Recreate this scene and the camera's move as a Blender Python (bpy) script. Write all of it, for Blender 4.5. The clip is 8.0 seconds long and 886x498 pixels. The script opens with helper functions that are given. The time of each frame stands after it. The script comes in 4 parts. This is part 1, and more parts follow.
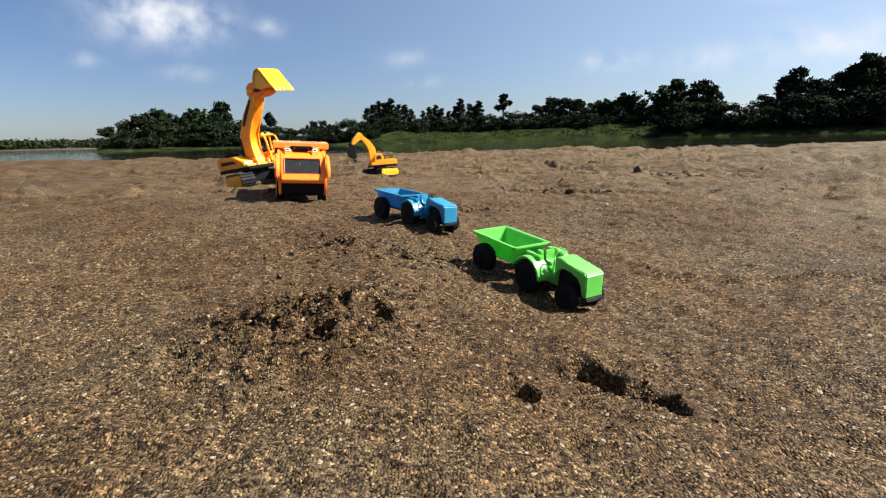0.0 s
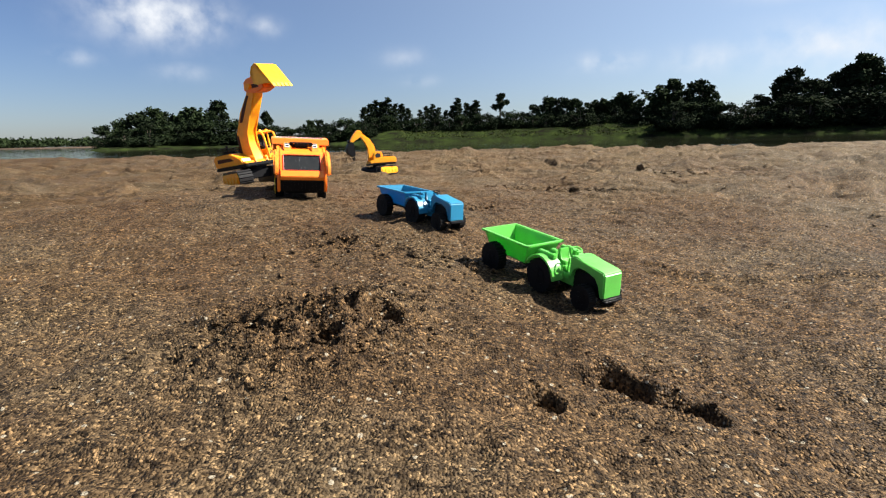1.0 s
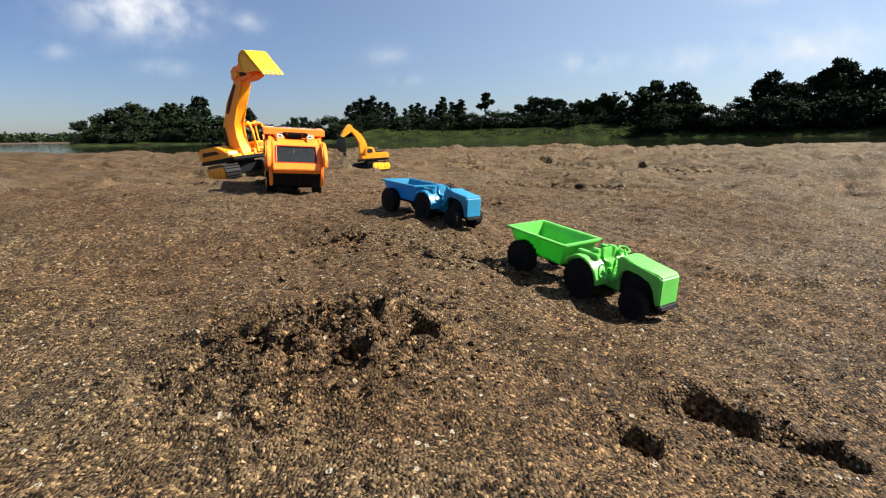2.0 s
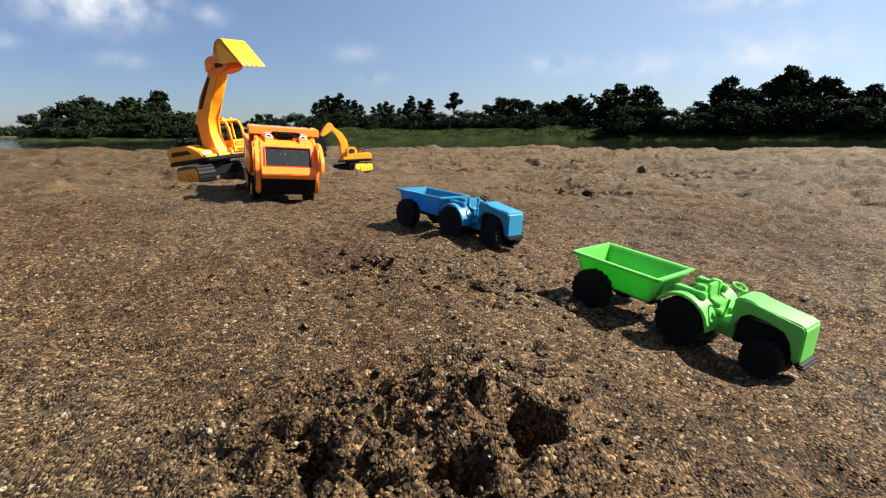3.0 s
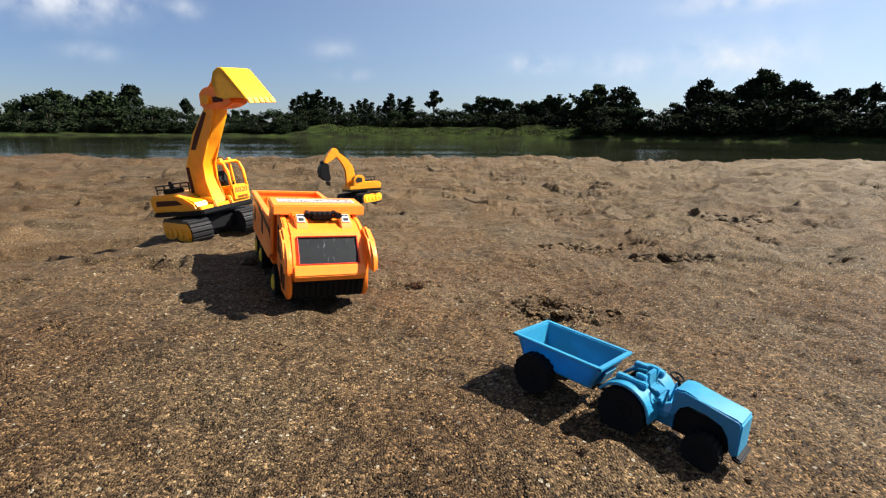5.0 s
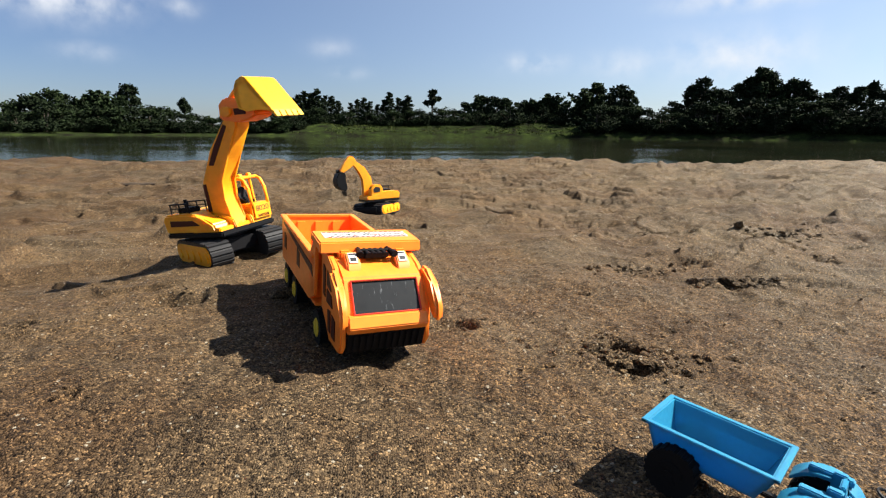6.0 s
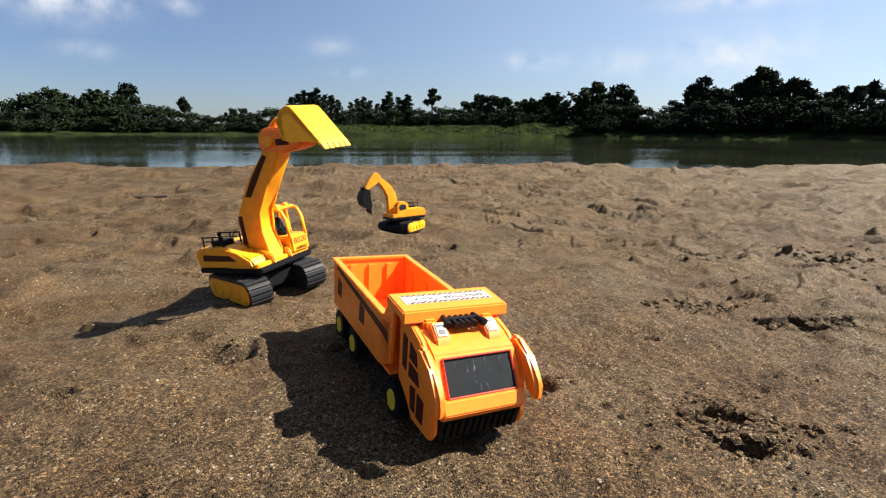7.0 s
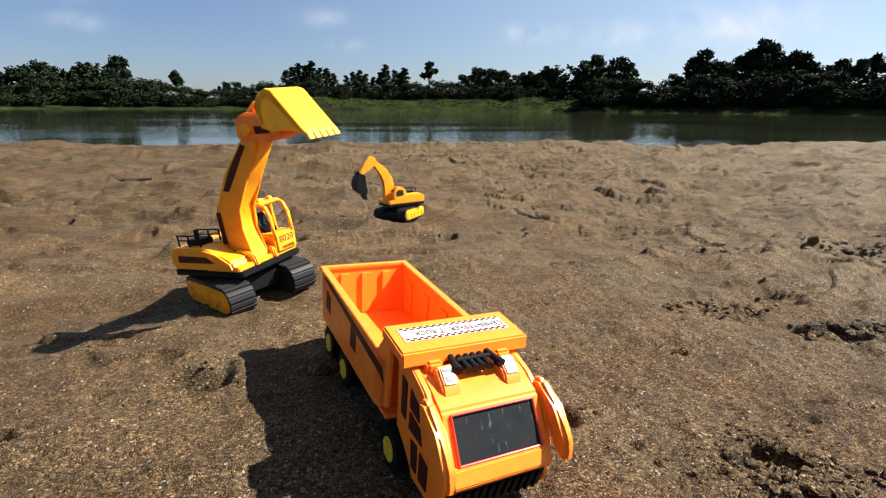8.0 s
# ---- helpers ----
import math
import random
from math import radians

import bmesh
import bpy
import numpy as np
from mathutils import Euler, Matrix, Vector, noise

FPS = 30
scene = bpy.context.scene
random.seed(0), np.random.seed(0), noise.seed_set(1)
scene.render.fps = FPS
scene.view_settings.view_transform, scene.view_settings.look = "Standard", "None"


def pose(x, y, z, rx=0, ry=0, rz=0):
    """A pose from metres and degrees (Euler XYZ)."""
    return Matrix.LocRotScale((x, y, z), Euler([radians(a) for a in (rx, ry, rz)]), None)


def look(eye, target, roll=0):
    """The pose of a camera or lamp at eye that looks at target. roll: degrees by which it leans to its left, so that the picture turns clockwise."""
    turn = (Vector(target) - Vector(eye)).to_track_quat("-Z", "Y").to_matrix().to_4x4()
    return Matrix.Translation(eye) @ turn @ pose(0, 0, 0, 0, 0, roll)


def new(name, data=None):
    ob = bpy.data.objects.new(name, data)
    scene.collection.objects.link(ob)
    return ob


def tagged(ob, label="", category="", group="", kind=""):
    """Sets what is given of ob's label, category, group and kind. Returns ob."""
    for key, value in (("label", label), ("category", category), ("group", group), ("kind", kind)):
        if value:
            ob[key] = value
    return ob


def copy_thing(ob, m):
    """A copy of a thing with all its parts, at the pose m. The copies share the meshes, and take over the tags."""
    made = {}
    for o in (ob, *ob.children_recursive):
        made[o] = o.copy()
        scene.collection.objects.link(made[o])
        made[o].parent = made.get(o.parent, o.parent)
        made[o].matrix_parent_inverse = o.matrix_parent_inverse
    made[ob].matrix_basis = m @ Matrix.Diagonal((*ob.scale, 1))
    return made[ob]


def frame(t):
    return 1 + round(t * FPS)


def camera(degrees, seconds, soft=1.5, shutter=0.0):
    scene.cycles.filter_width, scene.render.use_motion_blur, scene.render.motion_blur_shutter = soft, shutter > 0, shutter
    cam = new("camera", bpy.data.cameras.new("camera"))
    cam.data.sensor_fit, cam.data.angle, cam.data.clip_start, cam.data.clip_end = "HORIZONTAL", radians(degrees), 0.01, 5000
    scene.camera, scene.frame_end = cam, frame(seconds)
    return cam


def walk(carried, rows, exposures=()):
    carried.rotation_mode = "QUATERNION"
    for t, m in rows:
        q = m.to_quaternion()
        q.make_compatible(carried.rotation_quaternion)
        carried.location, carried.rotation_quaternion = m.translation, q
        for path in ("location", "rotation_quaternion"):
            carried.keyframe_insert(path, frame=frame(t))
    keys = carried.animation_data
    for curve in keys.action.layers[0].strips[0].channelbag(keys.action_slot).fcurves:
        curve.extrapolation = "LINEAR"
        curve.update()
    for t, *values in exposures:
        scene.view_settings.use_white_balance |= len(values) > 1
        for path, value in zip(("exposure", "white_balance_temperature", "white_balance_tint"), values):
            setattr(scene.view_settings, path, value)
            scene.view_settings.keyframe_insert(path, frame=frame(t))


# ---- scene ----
cam = camera(82.8, 8.0, 1.2)
PATH = [
    (0, (0.078, -0.309, 0.158), (0.055, 1.645, -0.267), -1.4),
    (0.5, (0.066, -0.283, 0.160), (0.046, 1.670, -0.267), -1.4),
    (1, (0.063, -0.281, 0.151), (0.052, 1.673, -0.277), -1.3),
    (2.5, (-0.020, -0.146, 0.134), (0.087, 1.803, -0.301), -0.4),
    (3, (-0.062, -0.082, 0.142), (0.114, 1.862, -0.294), 0.0),
    (3.5, (-0.105, 0.010, 0.172), (0.116, 1.949, -0.267), 0.4),
    (4, (-0.141, 0.102, 0.206), (0.098, 2.038, -0.235), 0.6),
    (4.5, (-0.174, 0.147, 0.241), (0.078, 2.081, -0.201), 0.7),
    (6, (-0.274, 0.323, 0.291), (-0.010, 2.254, -0.157), 0.5),
    (6.5, (-0.344, 0.346, 0.326), (-0.080, 2.277, -0.124), 0.5),
    (7, (-0.369, 0.418, 0.350), (-0.103, 2.348, -0.102), 0.5),
    (7.5, (-0.385, 0.535, 0.351), (-0.119, 2.458, -0.132), 0.5),
    (8, (-0.363, 0.532, 0.369), (-0.089, 2.437, -0.176), 0.5),
]
walk(cam, [(t, look(eye, target, roll)) for t, eye, target, roll in PATH])

# ---- light ----
SUN_EL, SUN_AZ = 46.0, 90.0          # degrees; azimuth clockwise from +y
world = bpy.data.worlds.new("sky")
scene.world = world
world.use_nodes = True
wn, wl = world.node_tree.nodes, world.node_tree.links
wn.clear()
sky = wn.new("ShaderNodeTexSky")
sky.sky_type, sky.sun_disc = "NISHITA", False
sky.sun_elevation, sky.sun_rotation = radians(SUN_EL), radians(SUN_AZ)
sky.air_density, sky.dust_density, sky.ozone_density = 1.0, 0.6, 2.5
background = wn.new("ShaderNodeBackground")
background.inputs["Strength"].default_value = 0.027
wout = wn.new("ShaderNodeOutputWorld")
wcoord = wn.new("ShaderNodeTexCoord")


def wmath(op, a, b=None, c=None):
    n = wn.new("ShaderNodeMath")
    n.operation = op
    for i, v in enumerate((a, b, c)):
        if v is None:
            continue
        if isinstance(v, (int, float)):
            n.inputs[i].default_value = v
        else:
            wl.new(v, n.inputs[i])
    return n.outputs[0]


split = wn.new("ShaderNodeSeparateXYZ")
wl.new(wcoord.outputs["Generated"], split.inputs[0])
wx, wy, wz = split.outputs
azim = wmath("ARCTAN2", wx, wy)
elev = wmath("ARCSINE", wz)
puff = wn.new("ShaderNodeTexNoise")
puff.inputs["Scale"].default_value, puff.inputs["Detail"].default_value = 22.0, 7.0
wl.new(wcoord.outputs["Generated"], puff.inputs["Vector"])
puffs = wmath("MULTIPLY_ADD", puff.outputs["Fac"], 3.4, -1.1)
cover = None
# fair-weather clouds: azimuth, elevation, half width, half height (degrees), thickness
for az, el, w, h, k in [(-27.5, 11.8, 5.2, 2.2, 1.05), (-18.3, 11.4, 1.6, 0.9, 0.45), (-34.6, 7.8, 1.6, 0.7, 0.35),
                        (-26.0, 6.9, 2.4, 0.8, 0.3), (-4.1, 8.5, 2.2, 0.9, 0.25), (-2.6, 6.2, 1.8, 0.6, 0.25),
                        (17.3, 7.3, 2.8, 0.9, 0.6), (26.4, 7.0, 3.2, 1.3, 0.45), (36.5, 7.4, 6.0, 2.0, 0.7),
                        (37.0, 12.3, 6.0, 1.0, 0.75), (60.0, 9.0, 9.0, 3.0, 0.6), (-60.0, 12.0, 8.0, 2.5, 0.6)]:
    dx = wmath("DIVIDE", wmath("SUBTRACT", azim, radians(az)), radians(w))
    dy = wmath("DIVIDE", wmath("SUBTRACT", elev, radians(el)), radians(h))
    r2 = wmath("ADD", wmath("MULTIPLY", dx, dx), wmath("MULTIPLY", dy, dy))
    one = wmath("MULTIPLY", wmath("POWER", 2.718, wmath("MULTIPLY", r2, -1.0)), k)
    cover = one if cover is None else wmath("MAXIMUM", cover, one)
cover = wmath("MULTIPLY", cover, puffs)
cover_clamped = wn.new("ShaderNodeClamp")
wl.new(cover, cover_clamped.inputs["Value"])
clouds = wn.new("ShaderNodeMix")
clouds.data_type = "RGBA"
wl.new(cover_clamped.outputs[0], clouds.inputs["Factor"])
tone = wn.new("ShaderNodeMix")
tone.data_type, tone.blend_type = "RGBA", "MULTIPLY"
tone.inputs["Factor"].default_value = 1.0
wl.new(sky.outputs[0], tone.inputs["A"])
tone.inputs["B"].default_value = (1.02, 1.10, 1.36, 1)
# haze brightens the air towards the sun
sd = (math.sin(radians(SUN_AZ)) * math.cos(radians(SUN_EL)), math.cos(radians(SUN_AZ)) * math.cos(radians(SUN_EL)), math.sin(radians(SUN_EL)))
toward = wmath("ADD", wmath("ADD", wmath("MULTIPLY", wx, sd[0]), wmath("MULTIPLY", wy, sd[1])), wmath("MULTIPLY", wz, sd[2]))
glow = wn.new("ShaderNodeMapRange")
glow.interpolation_type = "SMOOTHSTEP"
glow.inputs["From Min"].default_value, glow.inputs["From Max"].default_value = -0.35, 0.75
wl.new(toward, glow.inputs["Value"])
haze = wn.new("ShaderNodeMix")
haze.data_type, haze.blend_type = "RGBA", "ADD"
wl.new(glow.outputs[0], haze.inputs["Factor"])
wl.new(tone.outputs["Result"], haze.inputs["A"])
haze.inputs["B"].default_value = (3.3, 3.7, 3.4, 1)
wl.new(haze.outputs["Result"], clouds.inputs["A"])
clouds.inputs["B"].default_value = (11.5, 12.0, 12.8, 1)
wl.new(clouds.outputs["Result"], background.inputs["Color"])
wl.new(background.outputs[0], wout.inputs[0])

sun = new("sun", bpy.data.lights.new("sun", "SUN"))
sun.data.energy, sun.data.angle, sun.data.color = 5.0, radians(0.53), (1.0, 0.94, 0.84)
_a, _e = radians(SUN_AZ), radians(SUN_EL)
sun.matrix_world = look((0, 0, 5), (-math.sin(_a) * math.cos(_e), -math.cos(_a) * math.cos(_e), 5 - math.sin(_e)))
scene.view_settings.exposure = 1.525


# ---- materials ----
def material(name, base=(0.5, 0.5, 0.5), rough=0.6, metal=0.0, spec=0.5):
    m = bpy.data.materials.new(name)
    m.use_nodes = True
    n = m.node_tree.nodes
    p = n["Principled BSDF"]
    p.inputs["Base Color"].default_value = (*base, 1)
    p.inputs["Roughness"].default_value, p.inputs["Metallic"].default_value = rough, metal
    p.inputs["Specular IOR Level"].default_value = spec
    return m, n, m.node_tree.links, p


def noise_node(n, l, scale, detail=4.0, rough=0.55, stretch=None, vec=None):
    co = vec
    if co is None:
        co = n.new("ShaderNodeTexCoord").outputs["Object"]
    if stretch:
        mp = n.new("ShaderNodeMapping")
        mp.inputs["Scale"].default_value = stretch
        l.new(co, mp.inputs["Vector"])
        co = mp.outputs[0]
    t = n.new("ShaderNodeTexNoise")
    t.inputs["Scale"].default_value, t.inputs["Detail"].default_value, t.inputs["Roughness"].default_value = scale, detail, rough
    l.new(co, t.inputs["Vector"])
    return t.outputs["Fac"]


def ramp(n, l, fac, stops):
    r = n.new("ShaderNodeValToRGB")
    while len(r.color_ramp.elements) < len(stops):
        r.color_ramp.elements.new(0.5)
    for e, (pos, col) in zip(r.color_ramp.elements, stops):
        e.position = pos
        e.color = (*col, 1)
    l.new(fac, r.inputs[0])
    return r.outputs[0]


def mix(n, l, fac, a, b, mode="MIX"):
    x = n.new("ShaderNodeMix")
    x.data_type, x.blend_type = "RGBA", mode
    for key, v in (("Factor", fac), ("A", a), ("B", b)):
        if isinstance(v, (int, float)):
            x.inputs[key].default_value = v
        elif isinstance(v, tuple):
            x.inputs[key].default_value = (*v, 1)
        else:
            l.new(v, x.inputs[key])
    return x.outputs["Result"]


def bump(n, l, p, height, strength, distance, before=None):
    b = n.new("ShaderNodeBump")
    b.inputs["Strength"].default_value, b.inputs["Distance"].default_value = strength, distance
    l.new(height, b.inputs["Height"])
    if before is not None:
        l.new(before, b.inputs["Normal"])
    l.new(b.outputs[0], p.inputs["Normal"])
    return b.outputs[0]


def node_math(n, l, op, a, b=None):
    x = n.new("ShaderNodeMath")
    x.operation = op
    for i, v in enumerate((a, b)):
        if isinstance(v, (int, float)):
            x.inputs[i].default_value = v
        elif v is not None:
            l.new(v, x.inputs[i])
    return x.outputs[0]


def sand_material():
    """Coarse river sand: mixed grains, damp and dry patches, pale pebbles."""
    m, n, l, p = material("river_sand", rough=0.85, spec=0.12)
    co = n.new("ShaderNodeTexCoord").outputs["Object"]
    wide = noise_node(n, l, 1.9, 5, 0.6, vec=co)
    patch = noise_node(n, l, 9.0, 6, 0.62, vec=co)
    mid = noise_node(n, l, 70.0, 4, 0.6, vec=co)
    xyz = n.new("ShaderNodeSeparateXYZ")
    l.new(co, xyz.inputs[0])
    # the open side lies higher in the wind and is drier
    dry = node_math(n, l, "ADD", node_math(n, l, "MULTIPLY", xyz.outputs[0], 0.06), wide)
    base = ramp(n, l, dry, [(0.30, (0.074, 0.050, 0.030)), (0.52, (0.101, 0.072, 0.043)), (0.78, (0.116, 0.092, 0.058))])
    tint = ramp(n, l, patch, [(0.32, (0.68, 0.65, 0.60)), (0.5, (1.0, 0.98, 0.95)), (0.7, (1.2, 1.17, 1.1))])
    col = mix(n, l, 1.0, base, tint, "MULTIPLY")
    grey = ramp(n, l, noise_node(n, l, 3.6, 5, 0.65, vec=co), [(0.45, (0, 0, 0)), (0.62, (0.6, 0.6, 0.6))])
    col = mix(n, l, grey, col, (0.092, 0.076, 0.053))
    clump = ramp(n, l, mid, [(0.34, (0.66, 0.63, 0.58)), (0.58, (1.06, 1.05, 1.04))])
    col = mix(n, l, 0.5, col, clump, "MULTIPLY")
    reach = node_math(n, l, "ADD", xyz.outputs[1], node_math(n, l, "MULTIPLY", node_math(n, l, "ABSOLUTE", xyz.outputs[0]), 0.5))
    reach = node_math(n, l, "ADD", reach, node_math(n, l, "MULTIPLY", wide, 0.8))
    zone = n.new("ShaderNodeMapRange")
    zone.interpolation_type = "SMOOTHSTEP"
    for key, value in (("From Min", 1.0), ("From Max", 2.4), ("To Min", 1.0), ("To Max", 0.62)):
        zone.inputs[key].default_value = value
    l.new(reach, zone.inputs["Value"])
    coarse = zone.outputs[0]
    col = mix(n, l, coarse, col, mix(n, l, 1.0, col, (0.88, 0.84, 0.79), "MULTIPLY"))
    # shade in the gaps between grains, put into the colour where the bump is low
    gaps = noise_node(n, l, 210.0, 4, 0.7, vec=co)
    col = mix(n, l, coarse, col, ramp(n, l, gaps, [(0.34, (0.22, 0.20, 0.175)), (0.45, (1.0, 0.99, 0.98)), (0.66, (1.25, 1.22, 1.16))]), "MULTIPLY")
    warp = n.new("ShaderNodeTexVoronoi")
    warp.inputs["Scale"].default_value = 480.0
    l.new(co, warp.inputs["Vector"])
    one = n.new("ShaderNodeSeparateColor")
    l.new(warp.outputs["Color"], one.inputs[0])
    grains = ramp(n, l, one.outputs[0], [(0.0, (0.1, 0.088, 0.075)), (0.3, (0.56, 0.515, 0.46)), (0.62, (1.06, 1.02, 0.97)), (0.86, (1.5, 1.4, 1.24)), (0.97, (3.0, 2.8, 2.45))])
    col = mix(n, l, coarse, col, grains, "MULTIPLY")
    # sparse pale pebbles among the grains
    stones = n.new("ShaderNodeTexVoronoi")
    stones.inputs["Scale"].default_value = 210.0
    l.new(co, stones.inputs["Vector"])
    two = n.new("ShaderNodeSeparateColor")
    l.new(stones.outputs["Color"], two.inputs[0])
    pale = node_math(n, l, "MULTIPLY", node_math(n, l, "GREATER_THAN", two.outputs[0], 0.965), node_math(n, l, "LESS_THAN", stones.outputs["Distance"], 0.38))
    col = mix(n, l, node_math(n, l, "MULTIPLY", pale, 0.75), col, (0.32, 0.28, 0.21))
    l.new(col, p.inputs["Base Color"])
    shiny = n.new("ShaderNodeMapRange")
    shiny.inputs["To Min"].default_value, shiny.inputs["To Max"].default_value = 0.95, 0.45
    l.new(one.outputs[1], shiny.inputs["Value"])
    l.new(shiny.outputs[0], p.inputs["Roughness"])
    b0 = bump(n, l, p, mid, 0.8, 0.005)
    b1 = bump(n, l, p, gaps, 1.0, 0.0026, b0)
    dome = node_math(n, l, "SUBTRACT", 1.0, warp.outputs["Distance"])
    tall = node_math(n, l, "MULTIPLY", dome, node_math(n, l, "ADD", one.outputs[2], 0.35))
    tall = node_math(n, l, "MULTIPLY", tall, coarse)
    bump(n, l, p, tall, 1.0, 0.0024, b1)
    return m


def plastic(name, base, rough=0.32, dirt=0.25, glow_through=0.0):
    m, n, l, p = material(name, base, rough, 0.0, 0.12 if sum(base) < 0.2 else 0.45)
    # thin moulded plastic lets some light through
    p.inputs["Subsurface Weight"].default_value, p.inputs["Subsurface Scale"].default_value = glow_through, 0.012
    p.inputs["Subsurface Radius"].default_value = tuple(0.1 + 0.9 * c / max(base) for c in base)
    t = noise_node(n, l, 60, 5, 0.6)
    d = ramp(n, l, t, [(0.42, (1, 1, 1)), (0.72, (1 - dirt * 0.5, 1 - dirt * 0.55, 1 - dirt * 0.6))])
    l.new(mix(n, l, 1.0, base, d, "MULTIPLY"), p.inputs["Base Color"])
    r = n.new("ShaderNodeMapRange")
    r.inputs["To Min"].default_value, r.inputs["To Max"].default_value = rough - 0.08, rough + 0.2
    l.new(noise_node(n, l, 240, 3), r.inputs["Value"])
    l.new(r.outputs[0], p.inputs["Roughness"])
    bump(n, l, p, noise_node(n, l, 350, 3), 0.12, 0.0006)
    return m


SAND = sand_material()
YELLOW = plastic("yellow_plastic", (0.92, 0.345, 0.010), glow_through=0.35)
# the same yellow with full sun put into its colour, for the bucket
SUNLIT_YELLOW = plastic("sunlit_yellow_plastic", (0.94, 0.47, 0.010))
ORANGE = plastic("orange_plastic", (0.96, 0.235, 0.020))
GREEN = plastic("green_plastic", (0.108, 0.43, 0.07), glow_through=0.2)
BLUE = plastic("blue_plastic", (0.017, 0.175, 0.31), glow_through=0.2)
BLACK = plastic("black_plastic", (0.007, 0.007, 0.008), 0.42, 0.0)
TYRE = plastic("tyre_plastic", (0.007, 0.007, 0.007), 0.6, 0.0)
HUB = plastic("hub_plastic", (0.72, 0.5, 0.03), 0.4)
GREY = plastic("grey_plastic", (0.022, 0.022, 0.023), 0.35, 0.1)
GLOSS, _n, _l, _p = material("black_film", (0.012, 0.014, 0.016), 0.08, 0.0, 0.1)
_s = ramp(_n, _l, noise_node(_n, _l, 55, 6, 0.7, (1, 4, 1)), [(0.6, (0.012, 0.014, 0.016)), (0.78, (0.16, 0.17, 0.18))])
_l.new(_s, _p.inputs["Base Color"])
_l.new(noise_node(_n, _l, 30, 5), _p.inputs["Roughness"])
REDLINE = material("red_print", (0.42, 0.03, 0.015), 0.35)[0]
DARKRED = plastic("dark_red_sticker", (0.06, 0.014, 0.01), 0.35, 0.0)
WHITE = plastic("white_sticker", (0.54, 0.53, 0.51), 0.4, 0.15)
INK = material("black_ink", (0.01, 0.01, 0.011), 0.4)[0]
WOOD, _n, _l, _p = material("driftwood", (0.12, 0.08, 0.05), 0.85)
_l.new(ramp(_n, _l, noise_node(_n, _l, 40, 5, 0.6, (1, 8, 8)), [(0.3, (0.012, 0.008, 0.006)), (0.7, (0.09, 0.06, 0.035))]), _p.inputs["Base Color"])


def water_material():
    m, n, l, p = material("river_water", (0.016, 0.02, 0.012), 0.03, 0.0, 0.5)
    p.inputs["IOR"].default_value = 1.33
    l.new(ramp(n, l, noise_node(n, l, 0.12, 4), [(0.35, (0.012, 0.016, 0.009)), (0.7, (0.03, 0.032, 0.018))]), p.inputs["Base Color"])
    fine = noise_node(n, l, 2.2, 5, 0.6, (0.55, 1.6, 1))
    calm = ramp(n, l, noise_node(n, l, 0.16, 4, 0.6, (0.25, 1.4, 1)), [(0.38, (0.15, 0.15, 0.15)), (0.62, (1, 1, 1))])
    h = mix(n, l, 1.0, fine, calm, "MULTIPLY")
    bump(n, l, p, h, 0.2, 0.05)
    return m


def bank_material():
    m, n, l, p = material("bank_grass", rough=1.0, spec=0.0)
    t = noise_node(n, l, 0.35, 6, 0.65)
    g = ramp(n, l, t, [(0.38, (0.010, 0.010, 0.007)), (0.54, (0.018, 0.026, 0.009)), (0.7, (0.032, 0.045, 0.012))])
    f = ramp(n, l, noise_node(n, l, 3.0, 5, 0.7), [(0.3, (0.5, 0.5, 0.5)), (0.7, (1.3, 1.3, 1.3))])
    l.new(mix(n, l, 1.0, g, f, "MULTIPLY"), p.inputs["Base Color"])
    return m


def leaf_material(name, dark, light):
    m, n, l, p = material(name, rough=0.8, spec=0.04)
    g = n.new("ShaderNodeNewGeometry")
    l.new(ramp(n, l, g.outputs["Random Per Island"], [(0.0, dark), (1.0, light)]), p.inputs["Base Color"])
    return m


WATER, BANK = water_material(), bank_material()
LEAF_A = leaf_material("leaf_dark", (0.006, 0.010, 0.006), (0.019, 0.028, 0.012))
LEAF_B = leaf_material("leaf_mid", (0.008, 0.014, 0.007), (0.028, 0.042, 0.016))
GRASS = leaf_material("grass_blade", (0.014, 0.02, 0.007), (0.075, 0.095, 0.024))
BARK = plastic("bark", (0.11, 0.09, 0.07), 0.9, 0.5)


# ---- mesh helpers ----
def part(name, bm, mat, parent=None, label="", smooth=True):
    me = bpy.data.meshes.new(name)
    bmesh.ops.recalc_face_normals(bm, faces=bm.faces)
    bm.to_mesh(me)
    bm.free()
    if smooth:
        me.polygons.foreach_set("use_smooth", [True] * len(me.polygons))
        me.set_sharp_from_angle(angle=radians(35))
    me.materials.append(mat)
    ob = new(name, me)
    ob.parent = parent
    if label:
        tagged(ob, label)
    return ob


def thing(name, m, label, category, group=""):
    ob = new(name)
    ob.empty_display_size = 0.02
    ob.matrix_world = m
    return tagged(ob, label, category, group)


def from_arrays(name, verts, faces, mats, indices=None, smooth=False):
    me = bpy.data.meshes.new(name)
    verts, faces = np.asarray(verts, float), np.asarray(faces, int)
    k = faces.shape[1]
    me.vertices.add(len(verts))
    me.vertices.foreach_set("co", verts.ravel())
    me.loops.add(faces.size)
    me.loops.foreach_set("vertex_index", faces.ravel())
    me.polygons.add(len(faces))
    me.polygons.foreach_set("loop_start", np.arange(0, faces.size, k))
    for mt in mats:
        me.materials.append(mt)
    if indices is not None:
        me.polygons.foreach_set("material_index", np.asarray(indices, int))
    me.polygons.foreach_set("use_smooth", np.full(len(faces), smooth))
    me.update()
    me.validate()
    return me


